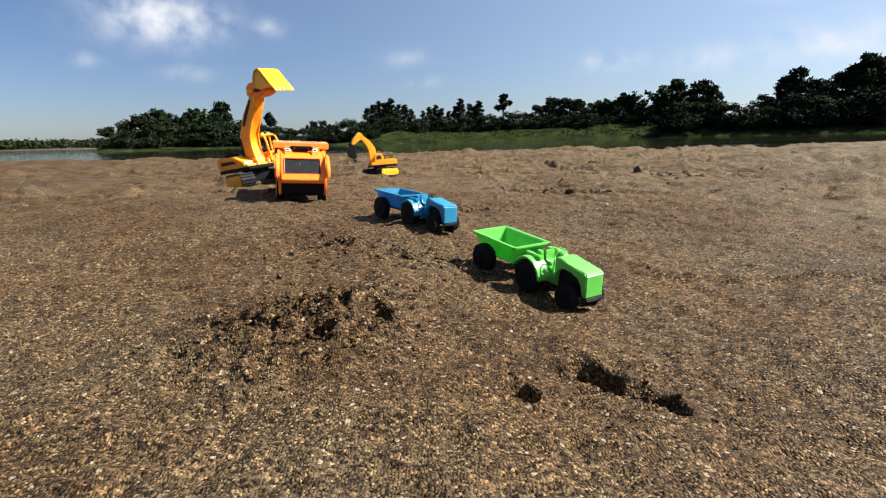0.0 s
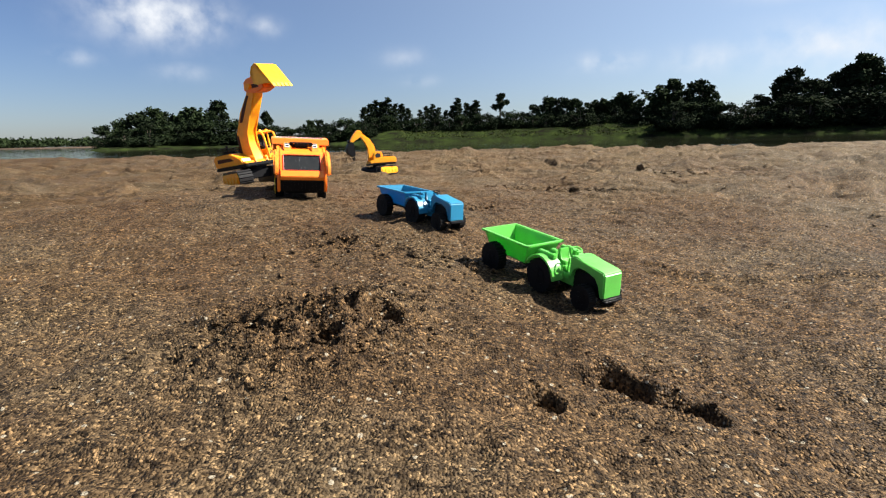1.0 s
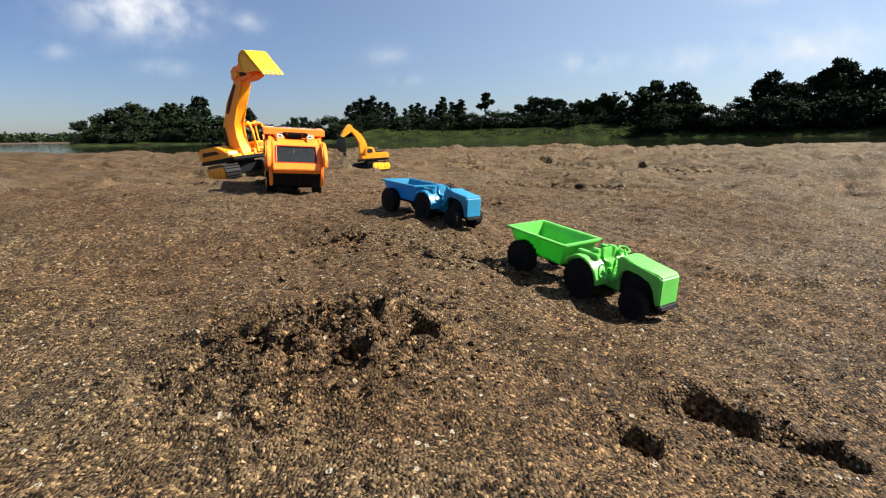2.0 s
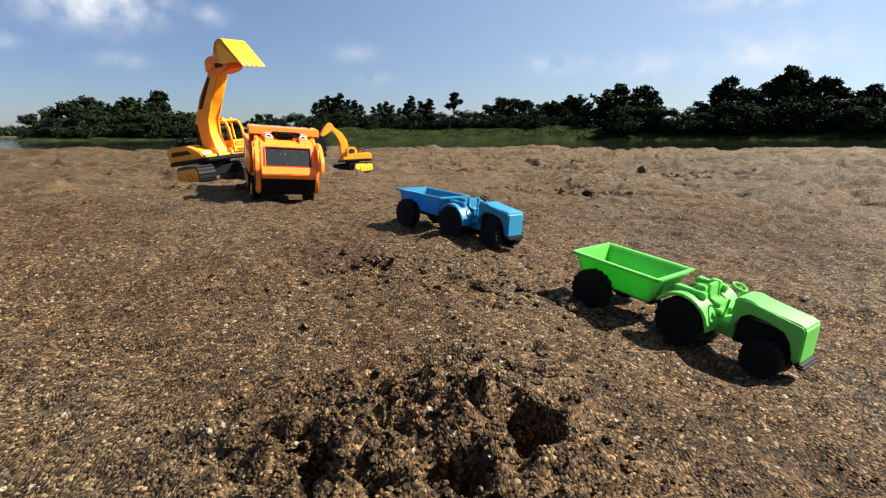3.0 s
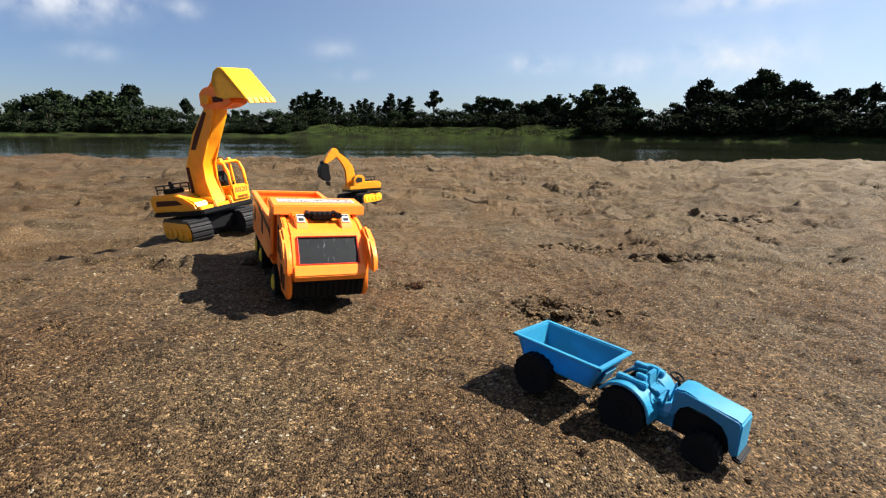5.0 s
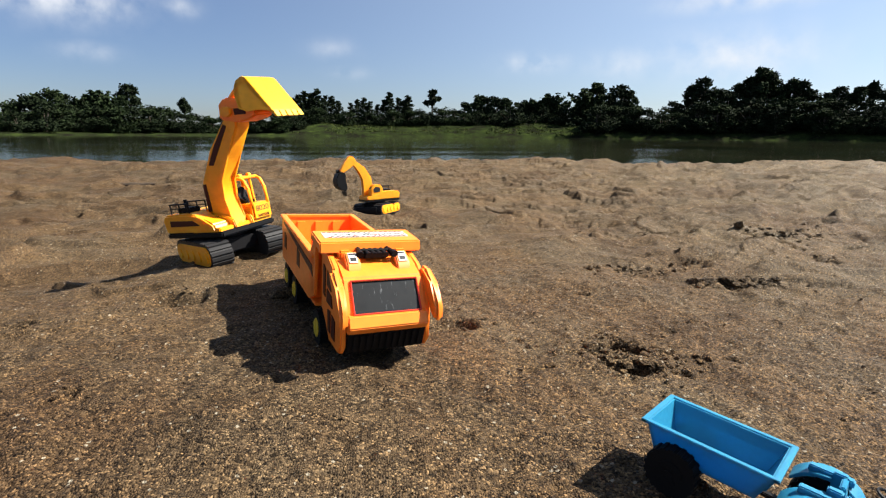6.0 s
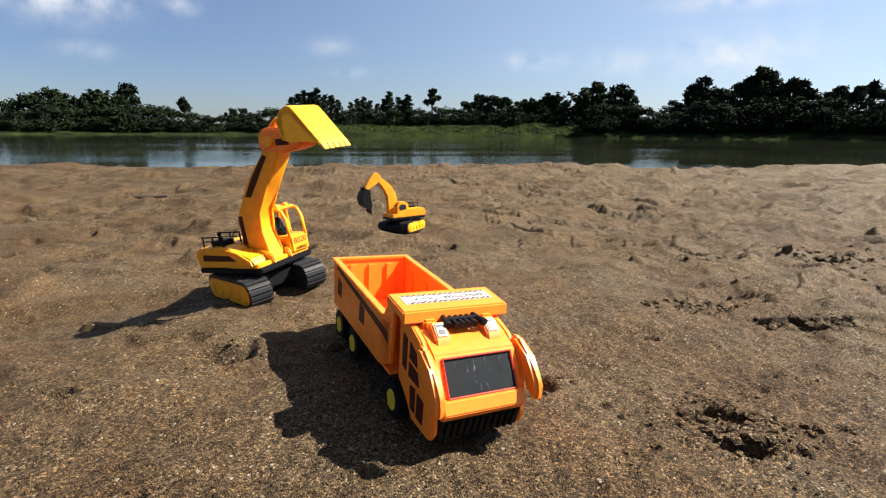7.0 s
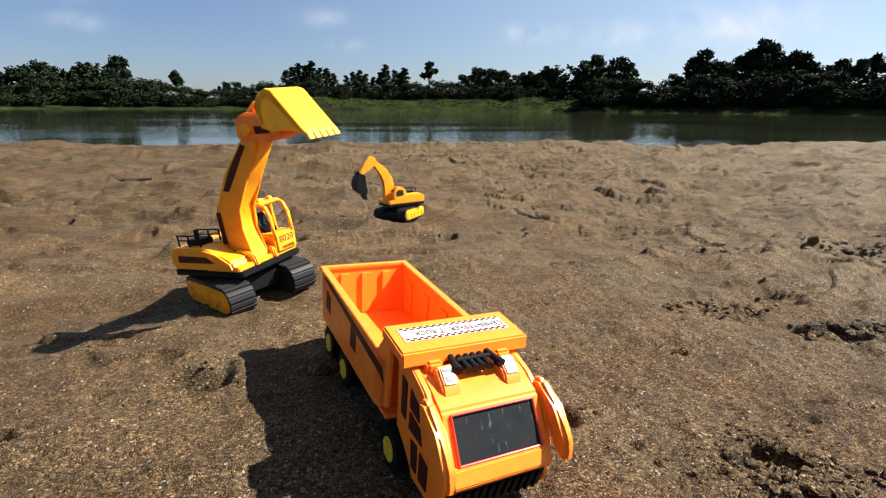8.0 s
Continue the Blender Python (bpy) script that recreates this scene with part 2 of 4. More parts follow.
def soften(bm, width, segments=2):
    if width:
        bmesh.ops.bevel(bm, geom=list(bm.edges), offset=width, segments=segments, affect="EDGES", clamp_overlap=True)
    return bm


def box(x0, x1, y0, y1, z0, z1, r=0.001, bm=None):
    b = bmesh.new()
    bmesh.ops.create_cube(b, size=1)
    for v in b.verts:
        v.co = Vector(((x0 + x1) / 2 + v.co.x * (x1 - x0), (y0 + y1) / 2 + v.co.y * (y1 - y0), (z0 + z1) / 2 + v.co.z * (z1 - z0)))
    soften(b, r)
    return merge(bm, b)


def merge(bm, b):
    if bm is None:
        return b
    me = bpy.data.meshes.new("tmp")
    b.to_mesh(me)
    b.free()
    bm.from_mesh(me)
    bpy.data.meshes.remove(me)
    return bm


def prism(profile, y0, y1, r=0.001, bm=None):
    """A side profile of (x, z), drawn out across the width."""
    b = bmesh.new()
    lo = [b.verts.new((x, y0, z)) for x, z in profile]
    hi = [b.verts.new((x, y1, z)) for x, z in profile]
    b.faces.new(lo)
    b.faces.new(hi[::-1])
    k = len(profile)
    for i in range(k):
        b.faces.new((lo[i], hi[i], hi[(i + 1) % k], lo[(i + 1) % k]))
    soften(b, r)
    return merge(bm, b)


def slab(corners, thick, r=0.0008, bm=None):
    """A plate with four given corners, thickened along its normal."""
    b = bmesh.new()
    c = [Vector(p) for p in corners]
    nrm = (c[1] - c[0]).cross(c[3] - c[0]).normalized() * thick
    lo = [b.verts.new(p) for p in c]
    hi = [b.verts.new(p + nrm) for p in c]
    b.faces.new(lo)
    b.faces.new(hi[::-1])
    for i in range(4):
        b.faces.new((lo[i], hi[i], hi[(i + 1) % 4], lo[(i + 1) % 4]))
    soften(b, r)
    return merge(bm, b)


def rod(a, b_, ra, rb=None, seg=12, bm=None):
    rb = ra if rb is None else rb
    a, b_ = Vector(a), Vector(b_)
    b = bmesh.new()
    bmesh.ops.create_cone(b, cap_ends=True, segments=seg, radius1=ra, radius2=rb, depth=(b_ - a).length)
    q = (b_ - a).to_track_quat("Z", "Y").to_matrix().to_4x4()
    bmesh.ops.transform(b, matrix=Matrix.Translation((a + b_) / 2) @ q, verts=b.verts)
    return merge(bm, b)


def disc(x, y, z, r, thick, seg=24, bm=None, bevel=0.0):
    b = rod((x, y - thick / 2, z), (x, y + thick / 2, z), r, seg=seg)
    if bevel:
        soften(b, bevel, 2)
    return merge(bm, b)


def tube(points, r, seg=8, bm=None, flat=1.0):
    """A swept tube through points; r is a number or one for each point."""
    b = bmesh.new()
    pts = [Vector(p) for p in points]
    rings = []
    for i, p in enumerate(pts):
        d = (pts[min(i + 1, len(pts) - 1)] - pts[max(i - 1, 0)]).normalized()
        u = d.cross(Vector((0, 0, 1)))
        if u.length < 0.05:
            u = d.cross(Vector((0, 1, 0)))
        u.normalize()
        w = u.cross(d)
        ri = r[i] if isinstance(r, (list, tuple)) else r
        rings.append([b.verts.new(p + (u * math.cos(2 * math.pi * j / seg) + w * math.sin(2 * math.pi * j / seg) * flat) * ri) for j in range(seg)])
    for ra, rb in zip(rings, rings[1:]):
        for j in range(seg):
            b.faces.new((ra[j], ra[(j + 1) % seg], rb[(j + 1) % seg], rb[j]))
    b.faces.new(rings[0][::-1])
    b.faces.new(rings[-1])
    return merge(bm, b)


def lettering(text, size, mat, parent, name, m, thick=0.0002):
    cu = bpy.data.curves.new("tmp_text", "FONT")
    cu.body, cu.size, cu.extrude, cu.align_x, cu.align_y = text, size, thick, "CENTER", "CENTER"
    tmp = bpy.data.objects.new("tmp_text", cu)
    me = bpy.data.meshes.new_from_object(tmp)
    bpy.data.objects.remove(tmp)
    bpy.data.curves.remove(cu)
    me.name = name
    me.materials.clear()
    me.materials.append(mat)
    ob = new(name, me)
    ob.parent = parent
    ob.matrix_local = m
    return ob


# ---- ground ----
def lattice(ix, iy, seed):
    h = (ix.astype(np.int64) * 374761393 + iy.astype(np.int64) * 668265263 + seed * 1442695041) & 0x7FFFFFFF
    h = ((h ^ (h >> 13)) * 1274126177) & 0x7FFFFFFF
    return ((h ^ (h >> 16)) & 0xFFFF) / 65535.0


def value_noise(x, y, seed):
    ix, iy = np.floor(x), np.floor(y)
    fx, fy = x - ix, y - iy
    fx, fy = fx * fx * (3 - 2 * fx), fy * fy * (3 - 2 * fy)
    a, b = lattice(ix, iy, seed), lattice(ix + 1, iy, seed)
    c, d = lattice(ix, iy + 1, seed), lattice(ix + 1, iy + 1, seed)
    return (a + (b - a) * fx + (c - a) * fy + (a - b - c + d) * fx * fy) * 2 - 1


def fbm(x, y, scale, seed, octaves=3, gain=0.5):
    out, amp = 0, 1.0
    for o in range(octaves):
        cs, sn = math.cos(0.6 + o * 1.1), math.sin(0.6 + o * 1.1)
        out = out + amp * value_noise((x * cs - y * sn) / scale, (x * sn + y * cs) / scale, seed + o)
        scale, amp = scale * 0.5, amp * gain
    return out


def step(a, b, v):
    t = np.clip((v - a) / (b - a), 0, 1)
    return t * t * (3 - 2 * t)


def gauss(x, y, cx, cy, sx, sy=None, turn=0.0):
    sy = sx if sy is None else sy
    c, s = math.cos(radians(turn)), math.sin(radians(turn))
    u, v = (x - cx) * c + (y - cy) * s, -(x - cx) * s + (y - cy) * c
    return np.exp(-(u / sx) ** 2 / 2 - (v / sy) ** 2 / 2)


def pit(z, x, y, cx, cy, sx, sy, turn, depth):
    """A steep-sided dent with a ragged rim."""
    c, s = math.cos(radians(turn)), math.sin(radians(turn))
    reach = 2.3 * max(sx, sy)
    near = np.flatnonzero((np.abs(x - cx) < reach) & (np.abs(y - cy) < reach))
    if not len(near):
        return
    x, y = x[near], y[near]
    u, v = ((x - cx) * c + (y - cy) * s) / sx, (-(x - cx) * s + (y - cy) * c) / sy
    r = np.sqrt(u * u + v * v) + 0.28 * fbm(x, y, 0.5 * (sx + sy), 91, 2)
    rim = np.exp(-((r - 1.25) / 0.28) ** 2) * 0.14 * (1 + fbm(x, y, 0.35 * (sx + sy), 77, 2))
    z[near] += depth * (rim - (1 - step(0.55, 1.05, r)))


WATER_Z = -0.45


def shore(x):
    """The far bank's waterline, which opens to a distant reach on the one side."""
    y = 112 - np.where(x < 0, 0.010, 0.006) * x * x + 1.6 * fbm(x, x * 0.3, 14.0, 5, 3)
    y = np.maximum(y, 30)
    return y + step(-56, -64, x) * 420


def ground_height(x, y, fine=True):
    x, y = np.asarray(x, float), np.asarray(y, float)
    d = y - shore(x)
    low = 0.35 + 0.65 * step(-32, -8, x)
    rise = 2.2 * low * step(-3, 13, d) * (1 + 0.2 * fbm(x, y, 9.0, 83, 3)) + 0.9 * (0.3 + 0.7 * low) * step(-3.5, 1.0, d)
    z = -0.75 - 0.6 * step(20, 40, y) * (1 - step(-12, -3, d)) + rise
    near = y <= 20
    if near.any():
        z[near] = sand_height(x[near], y[near], fine)
    return z


def scattered_dents():
    """Worn dents and ragged little breaks over the open sand: x, y, two half sizes, turn, depth."""
    dent, rows = random.Random(17), []
    for i in range(230):
        if i < 110:
            py = dent.uniform(1.25, 5.7)
            px = dent.uniform(-0.75, 1.0) * (py + 0.4)
            k = 0.35 + 0.3 * py
            row = (px, py, dent.uniform(0.05, 0.13) * k, dent.uniform(0.014, 0.026) * k, dent.uniform(-24, 14), dent.uniform(0.008, 0.015) * k)
        else:
            py = dent.uniform(0.75, 3.0)
            px = dent.uniform(-0.75, 1.0) * (py + 0.2)
            k = 0.5 + 0.4 * py
            row = (px, py, dent.uniform(0.012, 0.04) * k, dent.uniform(0.006, 0.014) * k, dent.uniform(-35, 15), dent.uniform(0.008, 0.015) * k)
        under = [(-0.245, 2.28, 0.22), (-0.6, 1.51, 0.25), (-0.34, 1.07, 0.26), (0.02, 0.6, 0.2)]
        if all(math.hypot(px - ux, py - uy) > ur for ux, uy, ur in under):
            rows.append(row)
    return rows


DENTS = scattered_dents()


def sand_height(x, y, fine):
    z = -0.0257 + 0 * x
    for cx, cy, s, w in [(-0.5, 0.9, 0.35, 0.0551), (0.235, 0.060, 0.2, -0.0197), (-0.065, 0.210, 0.2, 0.036), (0.5, 1.7, 0.5, 0.0143),
                         (-0.265, 0.160, 0.25, -0.021), (-0.2, 2.2, 0.6, 0.011), (-0.2, 0.8, 0.25, 0.0036), (0.45, 0.85, 0.3, -0.0052),
                         (0.18, 0.33, 0.13, -0.0139), (0.02, 0.60, 0.13, 0.0269), (-0.34, 1.07, 0.20, -0.0132), (-0.60, 1.44, 0.20, 0.0185)]:
        z = z + w * gauss(x, y, cx, cy, s)
    z = z + 0.011 * gauss(x, y, -0.025, 0.140, 0.06) + 0.024 * gauss(x, y, -0.55, 1.45, 0.2) + 0.012 * step(1.6, 2.4, y + 0.3 * np.abs(x))
    far = step(1.0, 2.2, y + 0.5 * np.abs(x))
    # wind and water worn waves
    z = z + 0.014 * far * fbm(x * 0.7, y * 1.6, 0.42, 11, 4)
    ridged = 1 - np.abs(fbm(x * 0.75, y * 1.6, 0.32, 23, 3, 0.42))
    z = z + 0.026 * far * (ridged ** 2 - 0.4)
    z = z + 0.02 * step(2.6, 5.5, y) * fbm(x * 0.5, y * 1.8, 0.8, 31, 3)
    swell = step(1.5, 2.6, y + 0.4 * x)
    z = z + 0.040 * swell * ((1 - np.abs(fbm(x * 0.5 + 0.15 * y, y * 1.25, 0.55, 171, 3, 0.45))) ** 3 - 0.3)
    z = z + 0.012 * far * ((1 - np.abs(fbm(x * 0.6 + 0.1 * y, y * 1.3, 0.22, 181, 3, 0.45))) ** 3 - 0.3)
    z = z + 0.006 * fbm(x, y, 0.16, 41, 4) + 0.0015 * far * np.abs(fbm(x, y * 1.5, 0.07, 43, 3, 0.6))
    # trampled and dried sand on the open side
    open_side = step(0.30, 0.48, x) * step(0.55, 0.85, y) * (1 - step(3.5, 5.0, y))
    z = z + open_side * (0.010 * ((1 - np.abs(fbm(x * 0.6 + 0.25 * y, y * 1.4, 0.13, 191, 3, 0.5))) ** 3 - 0.3) + 0.005 * fbm(x, y * 1.4, 0.06, 193, 3, 0.55))
    # small worn scarps that face away from the wind
    for scale, seed, drop in ((0.34, 141, 0.016), (0.8, 151, 0.026), (0.18, 161, 0.008)):
        q = fbm(x * 0.65, y * 1.5, scale, seed, 3)
        z = z + drop * far * (step(-0.012, 0.02, q) * np.exp(-np.clip(q, 0, 9) / 0.35) + step(-0.012, 0.02, q - 0.45) * 0.6 - 0.5)
    # crumbled patch with holes
    patch = np.clip(gauss(x, y, -0.065, 0.140, 0.075, 0.055, 12) * 1.5, 0, 1)
    lump = np.abs(fbm(x, y, 0.022, 51, 3, 0.6))
    if fine:
        z = z + patch * (0.012 * lump + 0.007 * fbm(x, y, 0.011, 57, 2))
        close = 1 - 0.75 * far
        z = z + close * (0.0026 * fbm(x, y, 0.024, 61, 3, 0.6) + 0.0021 * fbm(x, y, 0.0105, 67, 1))
    for cx, cy, sx, sy, turn, depth in [
            (0.003, 0.153, 0.0170, 0.0280, 0, 0.0457), (-0.065, 0.171, 0.0134, 0.0109, 20, 0.0239), (-0.102, 0.127, 0.0121, 0.0219, 5, 0.0239),
            (-0.090, 0.111, 0.0170, 0.0061, 0, 0.0109), (-0.043, 0.115, 0.0231, 0.0109, -15, 0.0261), (0.039, 0.265, 0.0121, 0.0097, 0, 0.0087),
            (-0.159, 0.177, 0.0109, 0.0086, 0, 0.0076), (-0.120, 0.210, 0.0194, 0.0061, 15, 0.0065), (-0.015, 0.225, 0.0121, 0.0097, 0, 0.0097),
            (-0.005, 0.190, 0.0170, 0.0073, 10, 0.0097), (-0.080, 0.195, 0.0097, 0.0073, 0, 0.0087),
            (0.203, 0.080, 0.016, 0.034, 28, 0.026), (0.235, 0.046, 0.013, 0.026, 40, 0.020), (0.133, 0.048, 0.009, 0.018, 20, 0.020),
            (0.060, 0.392, 0.012, 0.009, 0, 0.014), (-0.010, 0.420, 0.009, 0.008, 10, 0.010), (-0.085, 0.455, 0.013, 0.008, -15, 0.011), (0.020, 0.350, 0.011, 0.009, 0, 0.012),
            (0.050, 0.885, 0.042, 0.022, -10, 0.038), (0.087, 0.960, 0.036, 0.020, -25, 0.030), (-0.008, 0.938, 0.016, 0.014, 0, 0.008),
            (-0.075, 0.990, 0.012, 0.014, 0, 0.006), (0.456, 1.228, 0.062, 0.020, -30, 0.036), (0.363, 1.354, 0.026, 0.020, 0, 0.024),
            (0.290, 1.375, 0.045, 0.014, -12, 0.018), (0.478, 1.020, 0.018, 0.016, 0, 0.008), (0.605, 1.810, 0.050, 0.030, 0, 0.010),
            (0.880, 1.640, 0.065, 0.025, -8, 0.022), (1.020, 1.720, 0.04, 0.022, 0, 0.020), (1.05, 1.52, 0.05, 0.02, -12, 0.018),
            (1.381, 2.386, 0.10, 0.032, 18, 0.034), (-0.600, 1.150, 0.045, 0.036, 0, 0.026), (-0.712, 1.140, 0.024, 0.020, 0, 0.008),
            (-0.165, 1.045, 0.045, 0.03, 0, 0.014), (-1.10, 1.98, 0.05, 0.02, 0, 0.008), (-0.80, 1.70, 0.05, 0.02, 0, 0.008),
            (-0.86, 1.12, 0.03, 0.014, 10, 0.006), (0.44, 3.55, 0.06, 0.05, 0, 0.016)]:
        pit(z, x, y, cx, cy, sx, sy, turn, depth)
    for dent in DENTS:
        pit(z, x, y, *dent)
    # small dried ledge on the open side
    along = (x - 0.33) * 0.94 - (y - 0.38) * 0.33
    across = (x - 0.33) * 0.33 + (y - 0.38) * 0.94 + 0.012 * fbm(x, y, 0.09, 71, 2)
    z = z + 0.008 * step(-0.006, 0.006, across) * np.exp(-np.clip(across, 0, 9) / 0.06) * step(-0.05, 0.05, along) * (1 - step(0.3, 0.45, along))
    # the bank falls into the river
    edge = 6.0 + 0.18 * fbm(x, y * 0.2, 1.6, 81, 3)
    z = z - 0.75 * step(edge, edge + 1.1, y)
    return z


def spaced(lo, hi, stepsize, ratio, low_end, high_end, low_near, high_near):
    """Grid lines: even from lo to hi, slowly wider to the near ends, quickly wider to the far ends."""
    out = list(np.arange(lo, hi, stepsize))
    s, v = stepsize, out[-1]
    while v < high_end:
        s *= ratio if v < high_near else 1.08
        v += s
        out.append(v)
    s, v = stepsize, lo
    while v > low_end:
        s *= ratio if v > low_near else 1.08
        v -= s
        out.insert(0, v)
    return np.array(out)


gx = spaced(-0.50, 0.46, 0.0042, 1.0062, -2500, 2500, -3.2, 4.2)
gy = spaced(-0.08, 1.02, 0.0042, 1.006, -60, 3000, -0.1, 7.4)
gx = np.unique(np.concatenate([gx[np.abs(gx) < 8], np.arange(-90, 95, 1.4), gx[np.abs(gx) > 96], np.arange(-8, 8, 0.7)[[0, -1]]]))
gy = np.unique(np.concatenate([gy[gy < 28], np.arange(28.5, 140, 1.3), gy[gy > 141]]))
X, Y = np.meshgrid(gx, gy)
Z = ground_height(X, Y)
nx, ny = len(gx), len(gy)
idx = np.arange(nx * ny).reshape(ny, nx)
quads = np.stack([idx[:-1, :-1], idx[:-1, 1:], idx[1:, 1:], idx[1:, :-1]], -1).reshape(-1, 4)
cxm, cym = (X[:-1, :-1] + X[1:, 1:]).ravel() / 2, (Y[:-1, :-1] + Y[1:, 1:]).ravel() / 2
grassy = ((cym > 20) & (cym > shore(cxm) - 4.0) & (cxm > -70)).astype(int)
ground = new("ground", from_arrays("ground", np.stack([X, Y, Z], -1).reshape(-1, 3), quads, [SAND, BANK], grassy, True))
tagged(ground, "damp brown river sand with dents and crumbled holes, grassy far bank", "ground", kind="structure")


def ground_z(x, y):
    return float(ground_height(np.array([x]), np.array([y]), False)[0])


wx0 = spaced(-10, 10, 1.0, 1.2, -2600, 2600, -200, 200)
wy0 = spaced(5.5, 30, 1.0, 1.15, 5.0, 1500, 5, 100)
WX, WY = np.meshgrid(wx0, wy0)
wi = np.arange(WX.size).reshape(WX.shape)
wq = np.stack([wi[:-1, :-1], wi[:-1, 1:], wi[1:, 1:], wi[1:, :-1]], -1).reshape(-1, 4)
water = new("water", from_arrays("water", np.stack([WX, WY, 0 * WX + WATER_Z], -1).reshape(-1, 3), wq, [WATER], None, True))
tagged(water, "calm dark green river water with faint ripples", "water", kind="structure")


# ---- toy tractors with trailers ----
def wheel(parent, x, y, z, r, w, mat_hub, lugs=18, name="wheel", mount=None):
    """Tyre with raised lugs and a hub; the outer face looks away from the toy's middle."""
    side = 1 if y > 0 else -1
    outline = []
    for i in range(lugs):
        for f, k in ((0.0, 0.94), (0.42, 0.94), (0.5, 1.0), (0.92, 1.0)):
            a = 2 * math.pi * (i + f) / lugs
            outline.append((r * k * math.sin(a), r * k * math.cos(a)))
    b = prism(outline, -w * 0.5, w * 0.5, 0)
    tyre = part(name, b, TYRE, parent)
    tyre.location = (x, y, z)
    h = disc(0, side * w * 0.5, 0, r * 0.52, w * 0.12, 20, bevel=w * 0.03)
    for i in range(5):
        spoke = box(-r * 0.07, r * 0.07, side * w * 0.56 - w * 0.04, side * w * 0.56 + w * 0.04, r * 0.14, r * 0.48, 0)
        bmesh.ops.transform(spoke, matrix=Matrix.Rotation(2 * math.pi * i / 5, 4, "Y"), verts=spoke.verts)
        h = merge(h, spoke)
    h = disc(0, side * w * 0.58, 0, r * 0.15, w * 0.16, 12, bm=h)
    if mount:
        part("hub", h, mat_hub, mount).location = (x, y, z)
    else:
        part("hub", h, mat_hub, tyre)
    return tyre


def tractor(m, colour, label, wheel_mat):
    """Origin on the ground under the front axle, x ahead."""
    t = thing("toy_tractor", m, label, "toy tractor", "toy tractors with trailers")
    hood = prism([(-0.034, 0.030), (-0.034, 0.059), (-0.024, 0.061), (-0.012, 0.0575), (0.021, 0.0535), (0.024, 0.051), (0.025, 0.020),
                  (0.018, 0.020), (0.0165, 0.036), (0.010, 0.0445), (-0.004, 0.0490), (-0.020, 0.0500), (-0.028, 0.044), (-0.030, 0.032)], -0.0155, 0.0155, 0.0016)
    part("hood", hood, colour, t)
    part("engine", box(-0.032, 0.016, -0.009, 0.009, 0.016, 0.042, 0.001), BLACK, t, "black plastic engine block")
    b = box(-0.09, -0.03, -0.010, 0.010, 0.018, 0.032, 0.001)
    b = box(-0.052, -0.034, -0.0155, 0.0155, 0.028, 0.034, 0.0008, b)
    part("chassis", b, colour, t)
    part("bumper", prism([(0.021, 0.017), (0.021, 0.0215), (0.029, 0.0195), (0.029, 0.0155)], -0.016, 0.016, 0.0014), BLACK, t, "black front bumper")
    seat = prism([(-0.064, 0.040), (-0.064, 0.060), (-0.060, 0.061), (-0.058, 0.047), (-0.048, 0.046), (-0.048, 0.040)], -0.008, 0.008, 0.001)
    part("seat", seat, colour, t)
    part("seat_base", box(-0.075, -0.044, -0.012, 0.012, 0.030, 0.041, 0.001), colour, t)
    for s in (-1, 1):
        arc = [(-0.072 + 0.0285 * math.cos(radians(a)), 0.024 + 0.0285 * math.sin(radians(a))) for a in range(0, 151, 15)]
        arc_in = [(-0.072 + 0.0262 * math.cos(radians(a)), 0.024 + 0.0262 * math.sin(radians(a))) for a in range(150, -1, -15)]
        y0, y1 = (0.013, 0.034) if s > 0 else (-0.034, -0.013)
        f = prism(arc + arc_in, y0, y1, 0.0005)
        f = box(-0.086, -0.056, s * 0.020 - 0.0035, s * 0.020 + 0.0035, 0.049, 0.0555, 0.001, f)
        f = box(-0.070, -0.060, s * 0.014 - 0.003, s * 0.014 + 0.003, 0.046, 0.060, 0.001, f)
        part("mudguard", f, colour, t)
        wheel(t, -0.072, s * 0.0245, 0.0235, 0.0235, 0.017, TYRE)
        wheel(t, 0.0, s * 0.0225, 0.0165, 0.0165, 0.012, TYRE)
        part("lever", rod((-0.043, s * 0.009, 0.034), (-0.040, s * 0.010, 0.054), 0.0012, seg=8), colour, t)
    part("rear_axle", rod((-0.072, -0.024, 0.0235), (-0.072, 0.024, 0.0235), 0.003), BLACK, t)
    part("front_axle", rod((0, -0.022, 0.0165), (0, 0.022, 0.0165), 0.0025), BLACK, t)
    sw = bmesh.new()
    ring = [(-0.038 + 0.0062 * math.cos(a) * 0.94, 0.0062 * math.sin(a), 0.0645 - 0.002 * math.cos(a)) for a in [2 * math.pi * i / 16 for i in range(17)]]
    sw = tube(ring, 0.0011, 6, sw)
    sw = rod((-0.034, 0, 0.055), (-0.038, 0, 0.0645), 0.0014, seg=8, bm=sw)
    part("steering_wheel", sw, wheel_mat, t)
    part("drawbar", box(-0.112, -0.086, -0.003, 0.003, 0.020, 0.024, 0.0008), BLACK, t)
    # trailer
    tr = new("trailer")
    tr.parent = t
    tr.location = (0.012, 0, 0)
    x0, x1 = -0.212, -0.112
    zt, zb, h, hb = 0.0560, 0.0270, 0.030, 0.023
    tub = bmesh.new()
    outer_t = [(x0, -h, zt), (x1, -h, zt), (x1, h, zt), (x0, h, zt)]
    outer_b = [(x0 + 0.008, -hb, zb), (x1 - 0.010, -hb, zb), (x1 - 0.010, hb, zb), (x0 + 0.008, hb, zb)]
    tk = 0.002
    inner_t = [(x0 + tk, -h + tk, zt), (x1 - tk, -h + tk, zt), (x1 - tk, h - tk, zt), (x0 + tk, h - tk, zt)]
